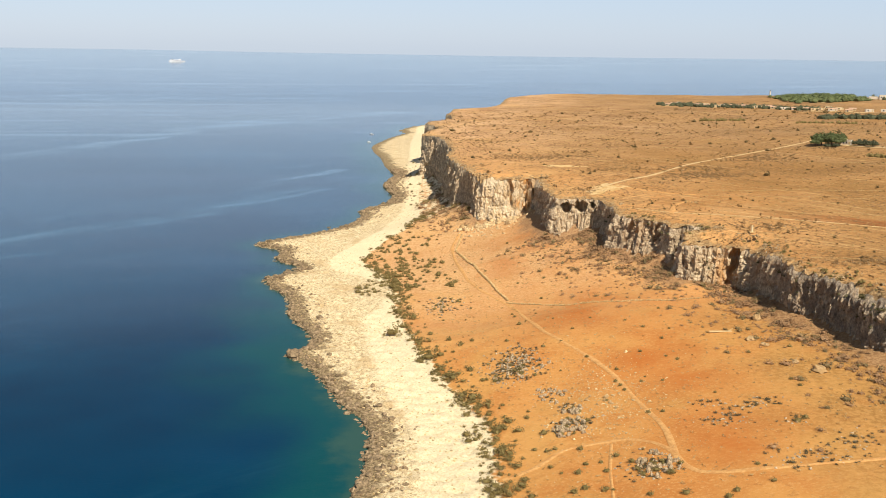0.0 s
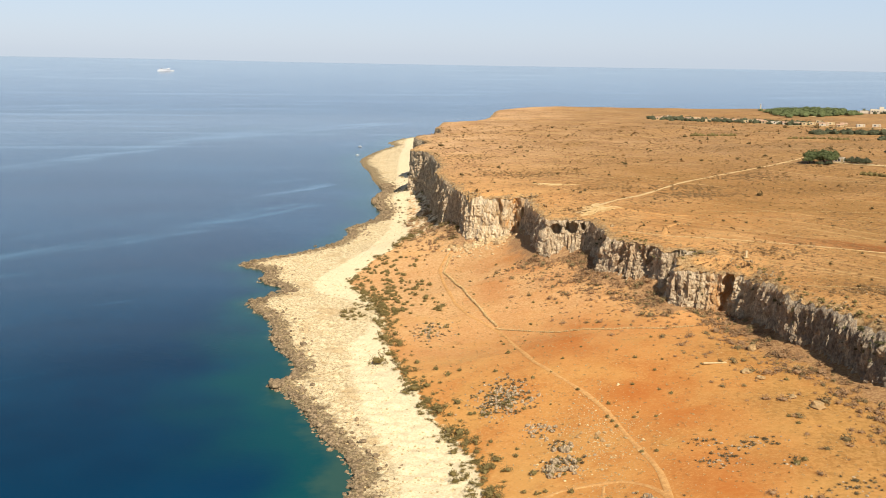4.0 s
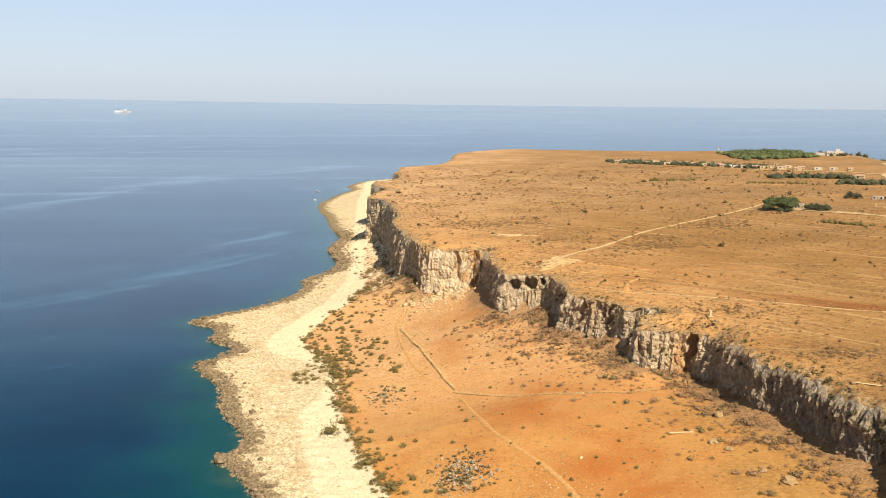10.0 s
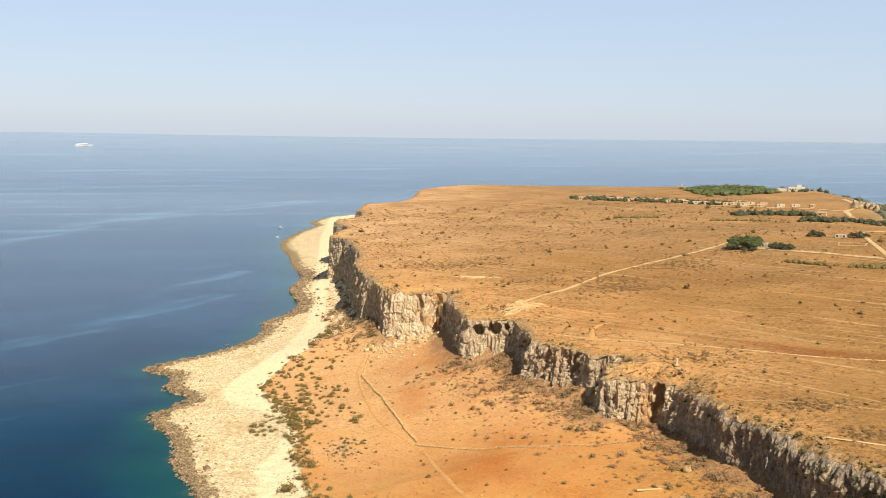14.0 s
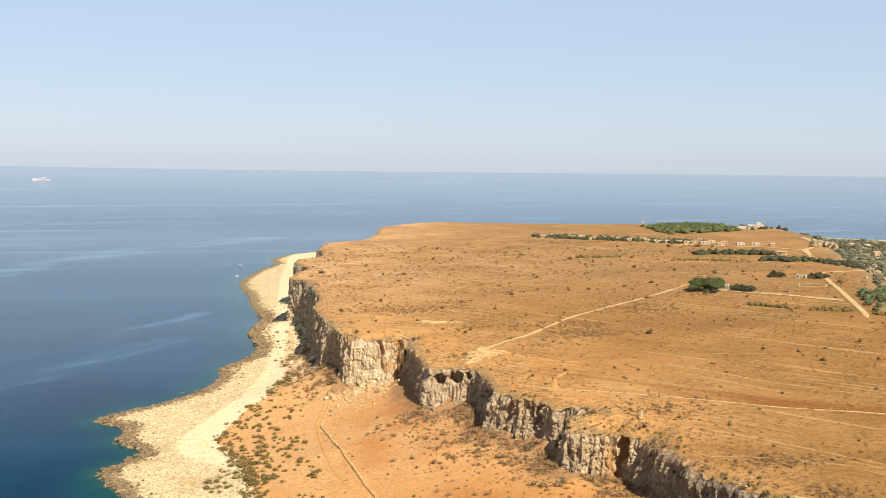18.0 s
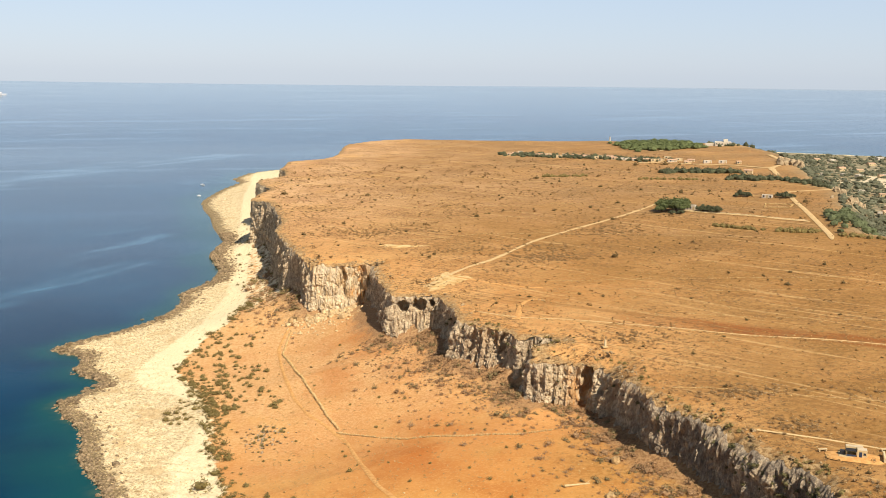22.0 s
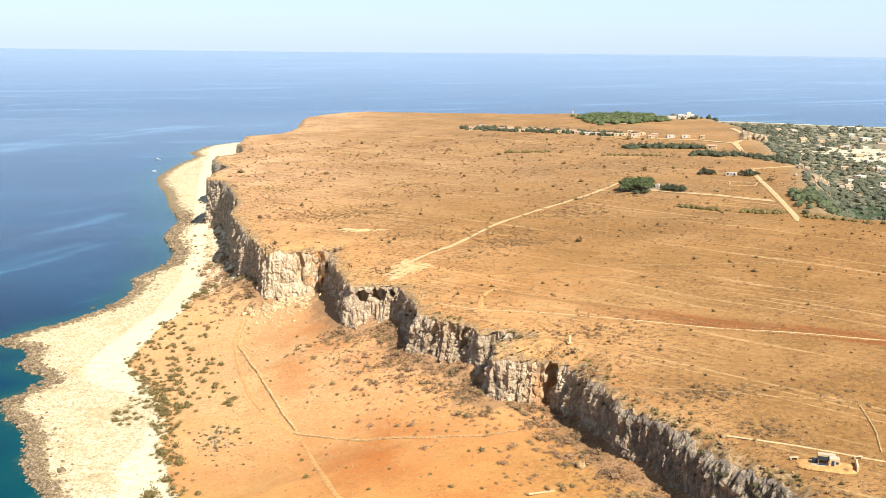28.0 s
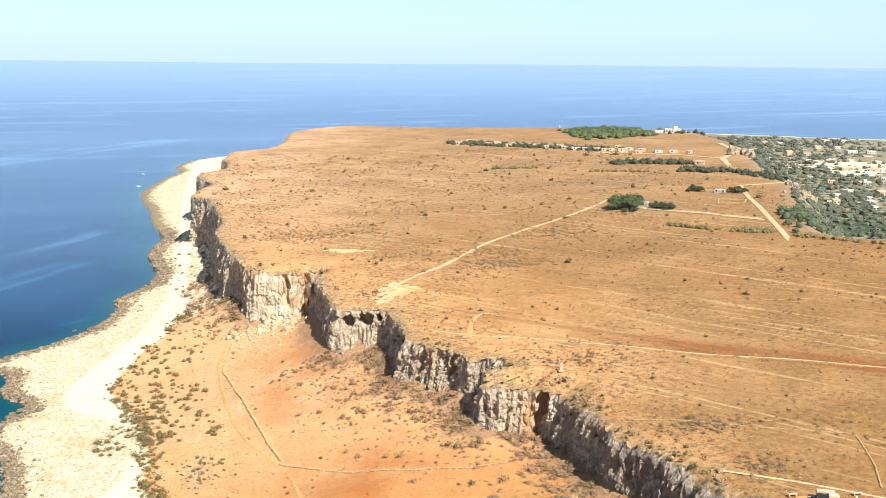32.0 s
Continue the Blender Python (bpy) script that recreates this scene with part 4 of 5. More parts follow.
outcrop(43, 253, 16, 3.0, 0.9, "scattered pale stones beside the track", 47, BOULDER)
outcrop(105.4, 421, 8, 1.2, 1.0, "small heap of pale stones on the plateau", 48, BOULDER)
outcrop(408, 812, 26, 7.0, 6.0, "grey rocky knoll above the town", 38)
outcrop(372, 655, 20, 5.0, 4.0, "brown rocks on the plateau's broken edge", 39)
outcrop(352, 628, 16, 6.0, 3.0, "brown rocks scattered down the slope", 40)
# fallen blocks below the pale cliff face
p = np.column_stack([rs.normal(31, 10, 900), 511 - rs.gamma(1.2, 8.0, 900)])
p = p[(p[:, 1] > 470 + np.abs(p[:, 0] - 30) * 0.9) & (p[:, 0] < edge_x(p[:, 1]) - 0.5) & (p[:, 1] < 511)]
spots = np.column_stack([p, surface(p[:, 0] * 0 + np.minimum(p[:, 0], edge_x(p[:, 1]) - 0.5), p[:, 1]) + 0.1, 0.3 + rs.gamma(0.8, 0.62, len(p))])
tagged(new("fallen_blocks", scatter("fallen_blocks", BIG_ROCKS, spots, mineral("fallen_limestone", (0.48, 0.32, 0.15), (0.72, 0.53, 0.29), 0.9), 50, 0.8)), "heap of pale fallen limestone blocks below the cliff", "rubble", kind="stuff")
for x, y, s in ((12.2, 508, 4.2), (15.4, 506.9, 3.0), (19.7, 510.5, 2.6), (98, 302.1, 3.0)):
    ob = tagged(new("boulder", mesh_of("boulder", BIG_ROCKS[rs.randint(5)][0] * (s, s * 0.8, s * 0.8), BIG_ROCKS[0][1], BOULDER)), "large pale block fallen from the cliff", "boulder", "blocks under the cliff")
    ob.location, ob.rotation_euler = (x, y, at(x, y) + s * 0.15), (0, 0, rs.uniform(0, 6))
# broken karst of the shelf
sh = resample(SHORE[2:40], 1.0)
p = sh[rs.randint(0, len(sh), 5600)] + np.column_stack([rs.gamma(1.6, 2.2, 5600) - 1.2, rs.normal(0, 1.0, 5600)])
p[:, 0] += smooth(p[:, 1], 560, 700) * rs.gamma(1.2, 2.2, 5600)
p = p[p[:, 1] < 1180]
spots = np.column_stack([p, np.maximum(surface(p[:, 0], p[:, 1]), -0.2) + 0.05, (0.3 + rs.gamma(1.3, 0.4, len(p))) * (1 + 0.3 * smooth(p[:, 1], 560, 800))])
tagged(new("shore_rocks", scatter("shore_rocks", BIG_ROCKS[:2] + ROCKS, spots, SHORE_ROCK, 51, 0.7)), "dark weathered rocks along the waterline", "rocks", kind="stuff")
p = np.column_stack([rs.uniform(-90, 15, 16000), rs.uniform(190, 620, 16000)])
ds, db = shore_side(p[:, 0], p[:, 1]), line_distance(p[:, 0], p[:, 1], BRUSH)
ok = (ds > 3) & ~east_of(p[:, 0], p[:, 1], BRUSH) & (db > 1.5) & (rs.uniform(size=16000) < np.clip(1.15 - ds / 34, 0.12, 1))
p = p[ok]
spots = np.column_stack([p, surface(p[:, 0], p[:, 1]), rs.uniform(0.2, 0.8, len(p))])
tagged(new("shelf_rocks", scatter("shelf_rocks", ROCKS, spots, SHELF_ROCK, 52, 0.6)), "bleached broken limestone on the shelf", "rocks", kind="stuff")
# pale stony ground beside the orange track
p = np.column_stack([rs.normal(43, 7, 1500), rs.normal(252, 17, 1500)])
spots = np.column_stack([p, surface(p[:, 0], p[:, 1]), 0.12 + rs.gamma(1.2, 0.14, len(p))])
tagged(new("track_stones", scatter("track_stones", ROCKS, spots, SHELF_ROCK, 153, 0.7)), "pale stones scattered thickly beside the orange track", "stones", kind="stuff")
# stones strewn over plain and plateau
p = np.column_stack([rs.uniform(0, 120, 2600), rs.uniform(190, 470, 2600)])
p = p[(p[:, 0] < edge_x(p[:, 1]) - 2) & east_of(p[:, 0], p[:, 1], BRUSH)]
spots = np.column_stack([p, surface(p[:, 0], p[:, 1]), rs.uniform(0.1, 0.36, len(p))])
tagged(new("field_stones", scatter("field_stones", ROCKS, spots, BOULDER, 53)), "small pale stones strewn over orange earth", "stones", kind="stuff")
p = np.column_stack([rs.uniform(0, 300, 4200), rs.uniform(215, 760, 4200)])
p = p[(p[:, 0] > edge_x(p[:, 1]) + 2) & (p[:, 0] < east_x(p[:, 1]) - 2)]
spots = np.column_stack([p, surface(p[:, 0], p[:, 1]), rs.uniform(0.12, 0.42, len(p))])
tagged(new("plateau_stones", scatter("plateau_stones", ROCKS, spots, STONE, 54)), "pale stones strewn over the dry plateau", "stones", kind="stuff")
# broken rock behind the cliff's edge
p = np.column_stack([bx, by])[(by > 190) & (by < 720)]
p = p[rs.randint(0, len(p), 2000)] + np.column_stack([rs.gamma(1.6, 2.2, 2000) - 0.2, rs.normal(0, 1.2, 2000)])
p = p[(wave(p[:, 0], p[:, 1], 16, 77) + rs.normal(0, 0.3, 2000) > 0.35)]
spots = np.column_stack([p, upland_z(p[:, 0], p[:, 1]) - 1.1 * np.exp(-np.clip(p[:, 0] - edge_x(p[:, 1]), 0, 20) / 2.5) - 0.1, 0.2 + rs.gamma(1.1, 0.32, len(p))])
tagged(new("rim_rocks", scatter("rim_rocks", BIG_ROCKS[:2] + ROCKS, spots, RIM_ROCK, 55, 0.7)), "grey broken rock along the cliff's rim", "rocks", kind="stuff")

# ---- shrubs ----
SHRUBS = [tagged(new("shrub", mesh_of("shrub", co, f, SHRUB_GREEN)), "low rounded dark green shrub on dry ground", "shrub", "shrubs of the plain") for co, f in BUSHES]


def shrub(x, y, s, k):
    z = at(x, y) - 0.05
    copy_thing(SHRUBS[k % 5], Matrix.Translation((x, y, z)) @ Matrix.Rotation(k * 1.7, 4, "Z") @ Matrix.Diagonal((s, s * (0.8 + 0.4 * ((k * 7) % 5) / 5), s * 0.85, 1)))


NAMED = [(8.8, 258, 2.2), (8.7, 245.5, 2.6), (9, 240.2, 2.4), (8.4, 265.7, 2.2), (1.7, 307.6, 2.6), (-1.5, 306.6, 3), (10.8, 290.5, 2.6), (18.7, 262.3, 1.5), (24.3, 250.6, 1.8), (27.5, 238.1, 2.2), (34.6, 224.3, 1.9), (36.8, 200.8, 2), (30.5, 202.4, 2), (32.4, 211.3, 2), (32.9, 203.3, 2), (41.5, 216.3, 2), (38.3, 209.4, 1.6), (21.7, 204, 2), (24.5, 228.9, 1.5), (29.1, 226.9, 1.4), (17.9, 283.3, 1.6), (15.3, 282, 1.5), (22.6, 309.8, 1.6), (11.9, 318, 1.9), (-1.6, 335.8, 2.2), (4.6, 323.2, 2.4), (8.3, 315.4, 2.4), (28, 329.6, 2)]
NAMED += [(60.6, 188.9, 1.8), (58.6, 187.1, 1.8), (53.3, 205.4, 1.8), (67.3, 198, 1.2), (82.2, 218.2, 2), (84.5, 219.8, 1.8), (68.1, 189.7, 1.4), (51.5, 191.8, 2.2), (44.8, 194.1, 1.6), (90.8, 241.6, 1.4), (90, 246.4, 1.4), (56, 236.5, 1.3), (50.5, 270.8, 1.5), (48.9, 262.9, 1.5), (49.7, 259.5, 1.4), (50.1, 255.8, 1.4)]
k = 0
for x, y, s in NAMED:
    shrub(x, y, s, k)
    k += 1
for cx, cy, sp, n in ((34, 240.5, 3.0, 10), (47.5, 207, 3.0, 14), (24, 287, 5.0, 22), (2.5, 375.1, 4.5, 16), (36, 249, 2.0, 4)):
    for _ in range(n):
        shrub(cx + rs.normal(0, sp), cy + rs.normal(0, sp), rs.uniform(0.9, 2.0), k)
        k += 1
# dotted shrubs between the shore scrub and the wall
tries = np.column_stack([rs.uniform(-34, 12, 1300), rs.uniform(402, 505, 1300)])
db = line_distance(tries[:, 0], tries[:, 1], BRUSH)
fine = east_of(tries[:, 0], tries[:, 1], BRUSH) & (db < 30) & (tries[:, 0] < 10 - np.abs(tries[:, 1] - 440) * 0.05)
for (x, y), dd in list(zip(tries[fine], db[fine]))[:330]:
    if rs.uniform() < 0.85 - dd / 45:
        shrub(x, y, rs.uniform(1.2, 2.9), k)
        k += 1
for _ in range(70):
    x, y = rs.uniform(0, 105), rs.uniform(192, 440)
    if x < edge_x(y) - 8 and bool(east_of(np.array([x]), np.array([y]), BRUSH)[0]):
        shrub(x, y, rs.uniform(0.8, 1.5), k)
        k += 1
for x, y in ((-27.8, 402.1), (-25.9, 406.6), (-29.7, 397.5), (-26.8, 397.1), (-31.7, 401), (-24.9, 401.4), (-28.8, 408.2), (-23, 411.7)):
    shrub(x, y, rs.uniform(1.6, 2.6), k)
    k += 1
for ob, (x, y) in zip(SHRUBS, ((63.2, 300.8), (41.5, 386.9), (70.5, 373.7), (31.5, 454.4), (52.9, 409))):
    ob.matrix_basis = Matrix.Translation((x, y, at(x, y) - 0.05)) @ Matrix.Diagonal((1.5, 1.5, 1.3, 1))
# low dark scrub and pale stones round the outcrops
p = np.concatenate([np.array([(cx, cy)]) + rs.normal(0, 1, (n, 2)) * (sx, sy) for cx, cy, sx, sy, n in ((24, 289, 4.2, 6.0, 560), (34, 240, 2.8, 2.6, 150), (35, 252, 1.2, 2.2, 40), (31, 264, 2.2, 3.0, 45), (47.5, 207, 3.4, 3.6, 110), (2.5, 375.1, 4.2, 6.0, 110), (68.3, 226, 3.2, 2.4, 60), (75.5, 232, 4.5, 1.6, 60), (79, 199, 5, 2.5, 80), (91, 205, 4, 3, 60), (82, 219, 1.6, 1.4, 14), (67, 237, 2.4, 1.6, 22), (101, 335, 4, 4, 50))])
spots = np.column_stack([p, surface(p[:, 0], p[:, 1]), rs.uniform(0.5, 1.4, len(p))])
tagged(new("outcrop_scrub", scatter("outcrop_scrub", FUZZY, spots[::2], leafy("grey_scrub", (0.105, 0.082, 0.040), (0.17, 0.13, 0.065)), 58, 0.7)), "low grey-green scrub round the rock outcrops", "scrub", kind="stuff")
tagged(new("outcrop_stones", scatter("outcrop_stones", ROCKS, spots[1::2] * (1, 1, 1, 0.6), mineral("lichen_stone", (0.30, 0.22, 0.13), (0.62, 0.48, 0.30), 1.2), 59, 0.8)), "pale broken stones round the rock outcrops", "stones", kind="stuff")
# dark undercut ledges in the notches of the shore
for x, y, n, s in ((-62.5, 447, 12, 3.0), (-53.5, 561, 9, 2.6), (-46.5, 321, 8, 2.0), (-84, 509, 9, 2.2), (-73, 431, 9, 2.2), (-76, 470, 8, 2.0)):
    ledge = outcrop(x, y, n, 2.4, s, "dark undercut rock ledge at the waterline", int(y), SHORE_ROCK, 0.5)
    ledge["group"] = "ledges of the shore"
# dense scrub along the edge of the shelf
br = resample(BRUSH[1:19], 0.5)
p = br[rs.randint(0, len(br), 1500)]
dens = np.clip(0.36 + 0.26 * np.sin(p[:, 1] * 0.045 + 1.2) + 0.3 * np.sin(p[:, 1] * 0.31) + 0.5 * (p[:, 1] < 275) + 0.4 * ((p[:, 1] > 362) & (p[:, 1] < 432)), 0.08, 0.95)
p = p[rs.uniform(size=1500) < dens]
p = p + np.column_stack([rs.normal(1.0, 2.4, len(p)), rs.normal(0, 1.4, len(p))])
p = np.concatenate([p, rs.normal((-27.5, 421), (2.2, 5), (12, 2)), rs.normal((-31, 405), (2, 4), (7, 2))])
spots = np.column_stack([p, surface(p[:, 0], p[:, 1]), 0.8 + rs.gamma(1.6, 0.55, len(p))])
tagged(new("shore_scrub", scatter("shore_scrub", FUZZY, spots * (1, 1, 1, 1.1), SHRUB_GREEN, 60, 0.8)), "dense olive-green scrub along the edge of the shelf", "scrub", kind="stuff")
# brown scrub below the cliff
ct = np.column_stack([bx, by])[(by > 195) & (by < 700)]
p = ct[rs.randint(0, len(ct), 4400)] + np.column_stack([-rs.gamma(2.0, 4.0, 4400) - 2, -rs.gamma(1.4, 4.5, 4400) + 1]) * rs.choice([1.0, 1.0, 1.6], (4400, 1))
p = p[(p[:, 0] < edge_x(p[:, 1]) - 2.0) & east_of(p[:, 0], p[:, 1], BRUSH) & ((p[:, 1] < 445) | (p[:, 0] < 16)) & (wave(p[:, 0], p[:, 1], 17, 79) + rs.normal(0, 0.35, len(p)) > -0.1)]
spots = np.column_stack([p, surface(p[:, 0], p[:, 1]) - 0.05, 0.8 + rs.gamma(1.6, 0.55, len(p))])
tagged(new("olive_scrub", scatter("olive_scrub", FUZZY, spots[::4], leafy("olive_twigs", (0.20, 0.145, 0.062), (0.30, 0.215, 0.10)), 161, 0.85)), "dull olive bushes on the slope below the cliff", "scrub", kind="stuff")
spots = np.delete(spots, np.s_[::4], 0)
p = np.column_stack([rs.uniform(35, 98, 5200), rs.uniform(352, 440, 5200)])
gap = edge_x(p[:, 1]) - p[:, 0]
p = p[(gap > 1.5) & (rs.gamma(3.0, 5.0, 5200) > gap) & (wave(p[:, 0], p[:, 1], 19, 80) + rs.normal(0, 0.4, 5200) > -0.5)]
spots = np.concatenate([spots, np.column_stack([p, surface(p[:, 0], p[:, 1]) - 0.05, rs.uniform(0.5, 1.3, len(p))])])
tagged(new("dry_scrub", scatter("dry_scrub", FUZZY, spots, SHRUB_DRY, 61, 0.75)), "brown dry scrub on the slope below the cliff", "scrub", kind="stuff")
# olive scrub on the sand below the northern cliff
p = np.column_stack([rs.uniform(-30, 22, 1500), rs.uniform(520, 880, 1500)])
gap = edge_x(p[:, 1]) - p[:, 0]
p = p[(gap > 1.5) & (rs.gamma(2.0, 4.5, 1500) > gap) & (wave(p[:, 0], p[:, 1], 30, 75) + rs.normal(0, 0.3, 1500) > -0.1)]
spots = np.column_stack([p, surface(p[:, 0], p[:, 1]), rs.uniform(1.2, 3.4, len(p))])
tagged(new("cliff_foot_scrub", scatter("cliff_foot_scrub", FUZZY, spots, SHRUB_GREEN, 66, 0.9)), "olive-green scrub on sand below the cliff", "scrub", kind="stuff")
# tufts rooted in the rim of the cliff
p = np.column_stack([bx, by])[(by > 205) & (by < 420)]
p = p[rs.randint(0, len(p), 420)]
p = p[wave(p[:, 0], p[:, 1], 22, 78) + rs.normal(0, 0.4, len(p)) > 0.3] 
p = p + np.column_stack([rs.gamma(1.5, 1.5, len(p)) + 0.3, rs.normal(0, 1.0, len(p))])
spots = np.column_stack([p, upland_z(p[:, 0], p[:, 1]) - 2.0 * np.exp(-np.clip(p[:, 0] - edge_x(p[:, 1]), 0, 20) / 2.8), rs.uniform(0.6, 1.7, len(p))])
tagged(new("rim_bushes", scatter("rim_bushes", SMALL, spots, SHRUB_GREEN, 67, 0.9)), "small olive bushes rooted along the cliff's rim", "bushes", kind="stuff")
# bushes rooted in the cliff's face
ok = (by[:, None] > 228) & (by[:, None] < 268) | (rs.uniform(size=FACE.shape[:2]) < 0.12)
ok &= (by[:, None] > 215) & (by[:, None] < 440) & (np.linspace(0, 1, K)[None] > 0.04) & (np.linspace(0, 1, K)[None] < 0.55) & (rs.uniform(size=FACE.shape[:2]) < 0.035)
p = FACE[ok] + (-0.2, -0.1, -0.2)
tagged(new("cliff_bushes", scatter("cliff_bushes", SMALL, np.column_stack([p, rs.uniform(0.5, 1.9, len(p))]), leafy("cliff_leaves", (0.095, 0.085, 0.035), (0.15, 0.125, 0.055)), 68)), "dark olive bushes rooted in the cliff face", "bushes", kind="stuff")
# dry scrub and dark tufts of the plateau
p = np.column_stack([rs.uniform(0, 330, 9000), rs.uniform(205, 1000, 9000)])
patch = wave(p[:, 0], p[:, 1] * 1.8, 90, 71) + 0.5 * wave(p[:, 0], p[:, 1], 30, 72)
p = p[(p[:, 0] > edge_x(p[:, 1]) + 2.5) & (p[:, 0] < east_x(p[:, 1]) - 3) & (patch + rs.normal(0, 0.35, 9000) > 0.45 + 0.5 * smooth(-p[:, 1], -430, -330))]
spots = np.column_stack([p, surface(p[:, 0], p[:, 1]), rs.uniform(0.35, 0.95, len(p)) * (0.8 + p[:, 1] / 900)])
tagged(new("plateau_scrub", scatter("plateau_scrub", FUZZY, spots, SHRUB_DRY, 62, 0.8)), "patches of brown dry scrub on the plateau", "scrub", kind="stuff")
p = np.concatenate([np.array([(cx, cy)]) + rs.normal(0, 1, (n, 2)) * (sx, sy) for cx, cy, sx, sy, n in ((176, 556, 11, 11, 330), (127, 498, 9, 9, 300), (98, 528, 14, 4, 90), (58, 588, 16, 7, 220), (26, 680, 9, 14, 90), (40, 600, 9, 6, 90), (130, 522, 14, 4, 70), (133, 301, 9, 3, 100), (121, 362, 9, 6, 130), (136, 276, 5, 3, 60), (145, 235, 12, 8, 60), (130, 228, 4, 10, 40), (66, 460, 4, 4, 30), (170, 290, 10, 6, 40))])
p = p[p[:, 0] > edge_x(p[:, 1]) + 2]
spots = np.column_stack([p, surface(p[:, 0], p[:, 1]), rs.uniform(0.6, 1.6, len(p))])
tagged(new("plateau_rubble", scatter("plateau_rubble", ROCKS, (spots * (1, 1, 1, 0.5) + (0.9, -0.6, 0.05, 0))[::2], RIM_ROCK, 163, 0.7)), "grey rubble lying between the thickets", "rubble", kind="stuff")
tagged(new("plateau_thicket", scatter("plateau_thicket", FUZZY, spots, leafy("dull_scrub", (0.26, 0.155, 0.065), (0.36, 0.225, 0.10)), 63, 0.8)), "dull olive-brown thickets on the plateau", "scrub", kind="stuff")
p = np.column_stack([rs.uniform(0, 340, 1500), rs.uniform(230, 900, 1500)])
p = p[wave(p[:, 0], p[:, 1] * 1.6, 120, 73) + rs.normal(0, 0.6, 1500) > 0.35]
p = p[(p[:, 0] > edge_x(p[:, 1]) + 4) & (p[:, 0] < east_x(p[:, 1]) - 3)]
spots = np.column_stack([p, surface(p[:, 0], p[:, 1]), (0.6 + rs.gamma(1.2, 0.45, len(p))) * (0.8 + p[:, 1] / 1100)])
tagged(new("plateau_bushes", scatter("plateau_bushes", SMALL, spots, leafy("dark_bush", (0.115, 0.076, 0.028), (0.165, 0.11, 0.045)), 64, 0.9)), "scattered dark bushes on the dry plateau", "bushes", kind="stuff")
p = np.column_stack([rs.uniform(-5, 200, 7000), rs.uniform(192, 480, 7000)])
p = p[east_of(p[:, 0], p[:, 1], BRUSH) & (np.abs(p[:, 0] - edge_x(p[:, 1])) > 3)]
spots = np.column_stack([p, surface(p[:, 0], p[:, 1]), rs.uniform(0.3, 0.8, len(p))])
tagged(new("straw_grass", scatter("straw_grass", TUFTS, spots, STRAW, 65, 0.9)), "tufts of straw-coloured dry grass", "grass", kind="stuff")
# small brown tufts, thick in patches, over the whole plateau
n = 44000
p = np.column_stack([rs.uniform(-10, 340, n), rs.uniform(205, 930, n)])
thick = 0.16 + 0.5 * np.clip(wave(p[:, 0], p[:, 1] * 1.7, 70, 141) + 0.6 * wave(p[:, 0], p[:, 1] * 1.5, 26, 142) - 0.15, 0, 1)
p = p[(p[:, 0] > edge_x(p[:, 1]) + 1.5) & (p[:, 0] < east_x(p[:, 1]) - 2) & (rs.uniform(size=n) < thick)]
spots = np.column_stack([p, surface(p[:, 0], p[:, 1]), (0.25 + rs.gamma(1.3, 0.22, len(p))) * (0.75 + p[:, 1] / 800)])
half = len(spots) * 3 // 5
tagged(new("plateau_tufts", scatter("plateau_tufts", TUFTS, spots[:half], leafy("brown_tufts", (0.17, 0.095, 0.036), (0.27, 0.155, 0.062)), 69, 0.9)), "small brown tufts of dead plants on the plateau", "tufts", kind="stuff")
tagged(new("plateau_straw", scatter("plateau_straw", TUFTS, spots[half:], leafy("dull_straw", (0.36, 0.20, 0.07), (0.48, 0.29, 0.115)), 70, 0.8)), "straw-coloured grass tufts on the plateau", "grass", kind="stuff")
# green bush in the cliff's alcove
for x, y, s in ((94.5, 367, 5.0), (91.5, 366.5, 3.4)):
    ob = tagged(new("alcove_bush", mesh_of("alcove_bush", BUSHES[2][0] * (s, s, s * 1.1), BUSHES[2][1], TREE_GREEN)), "dense green bush at the foot of the cliff", "bush")
    ob.location = (x - 2.5, y, ground_z(x - 2.5, y) + 0.1)

# ---- trees ----
def tree(h, w, leaf_mat, name, label, seed, flat=False):
    t = thing(name, (0, 0, 0), label, "tree", "trees on the plateau")
    r = random.Random(seed)
    bm = tube(h * 0.045, h * 0.022, h * 0.55, n=7)
    for i in range(4):
        limb = tube(h * 0.022, h * 0.008, h * 0.4, n=5)
        bmesh.ops.rotate(limb, verts=limb.verts, cent=(0, 0, 0), matrix=Euler((radians(r.uniform(28, 55)), 0, i * 1.57 + r.uniform(-0.4, 0.4))).to_matrix())
        bmesh.ops.translate(limb, verts=limb.verts, vec=(0, 0, h * 0.42))
        me = bpy.data.meshes.new("limb")
        limb.to_mesh(me)
        limb.free()
        bm.from_mesh(me)
    part("trunk", bm, BARK, t)
    g = np.random.RandomState(seed)
    clumps = [bush_shape(seed + j, 60, 0.14, 0.55, True) for j in range(3)]
    pts_ = []
    for j in range(18):
        a, rr = g.uniform(0, 6.283), g.uniform(0, 0.36) ** 0.8
        pts_.append((np.cos(a) * rr * w, np.sin(a) * rr * w, h * (0.38 if flat else 0.25) + g.uniform(0, 0.36 if not flat else 0.34) * h * (1 - rr), w * g.uniform(0.34, 0.55)))
    me = scatter("crown", clumps, pts_, leaf_mat, seed)
    ob = new("crown", me)
    ob.parent = t
    return t


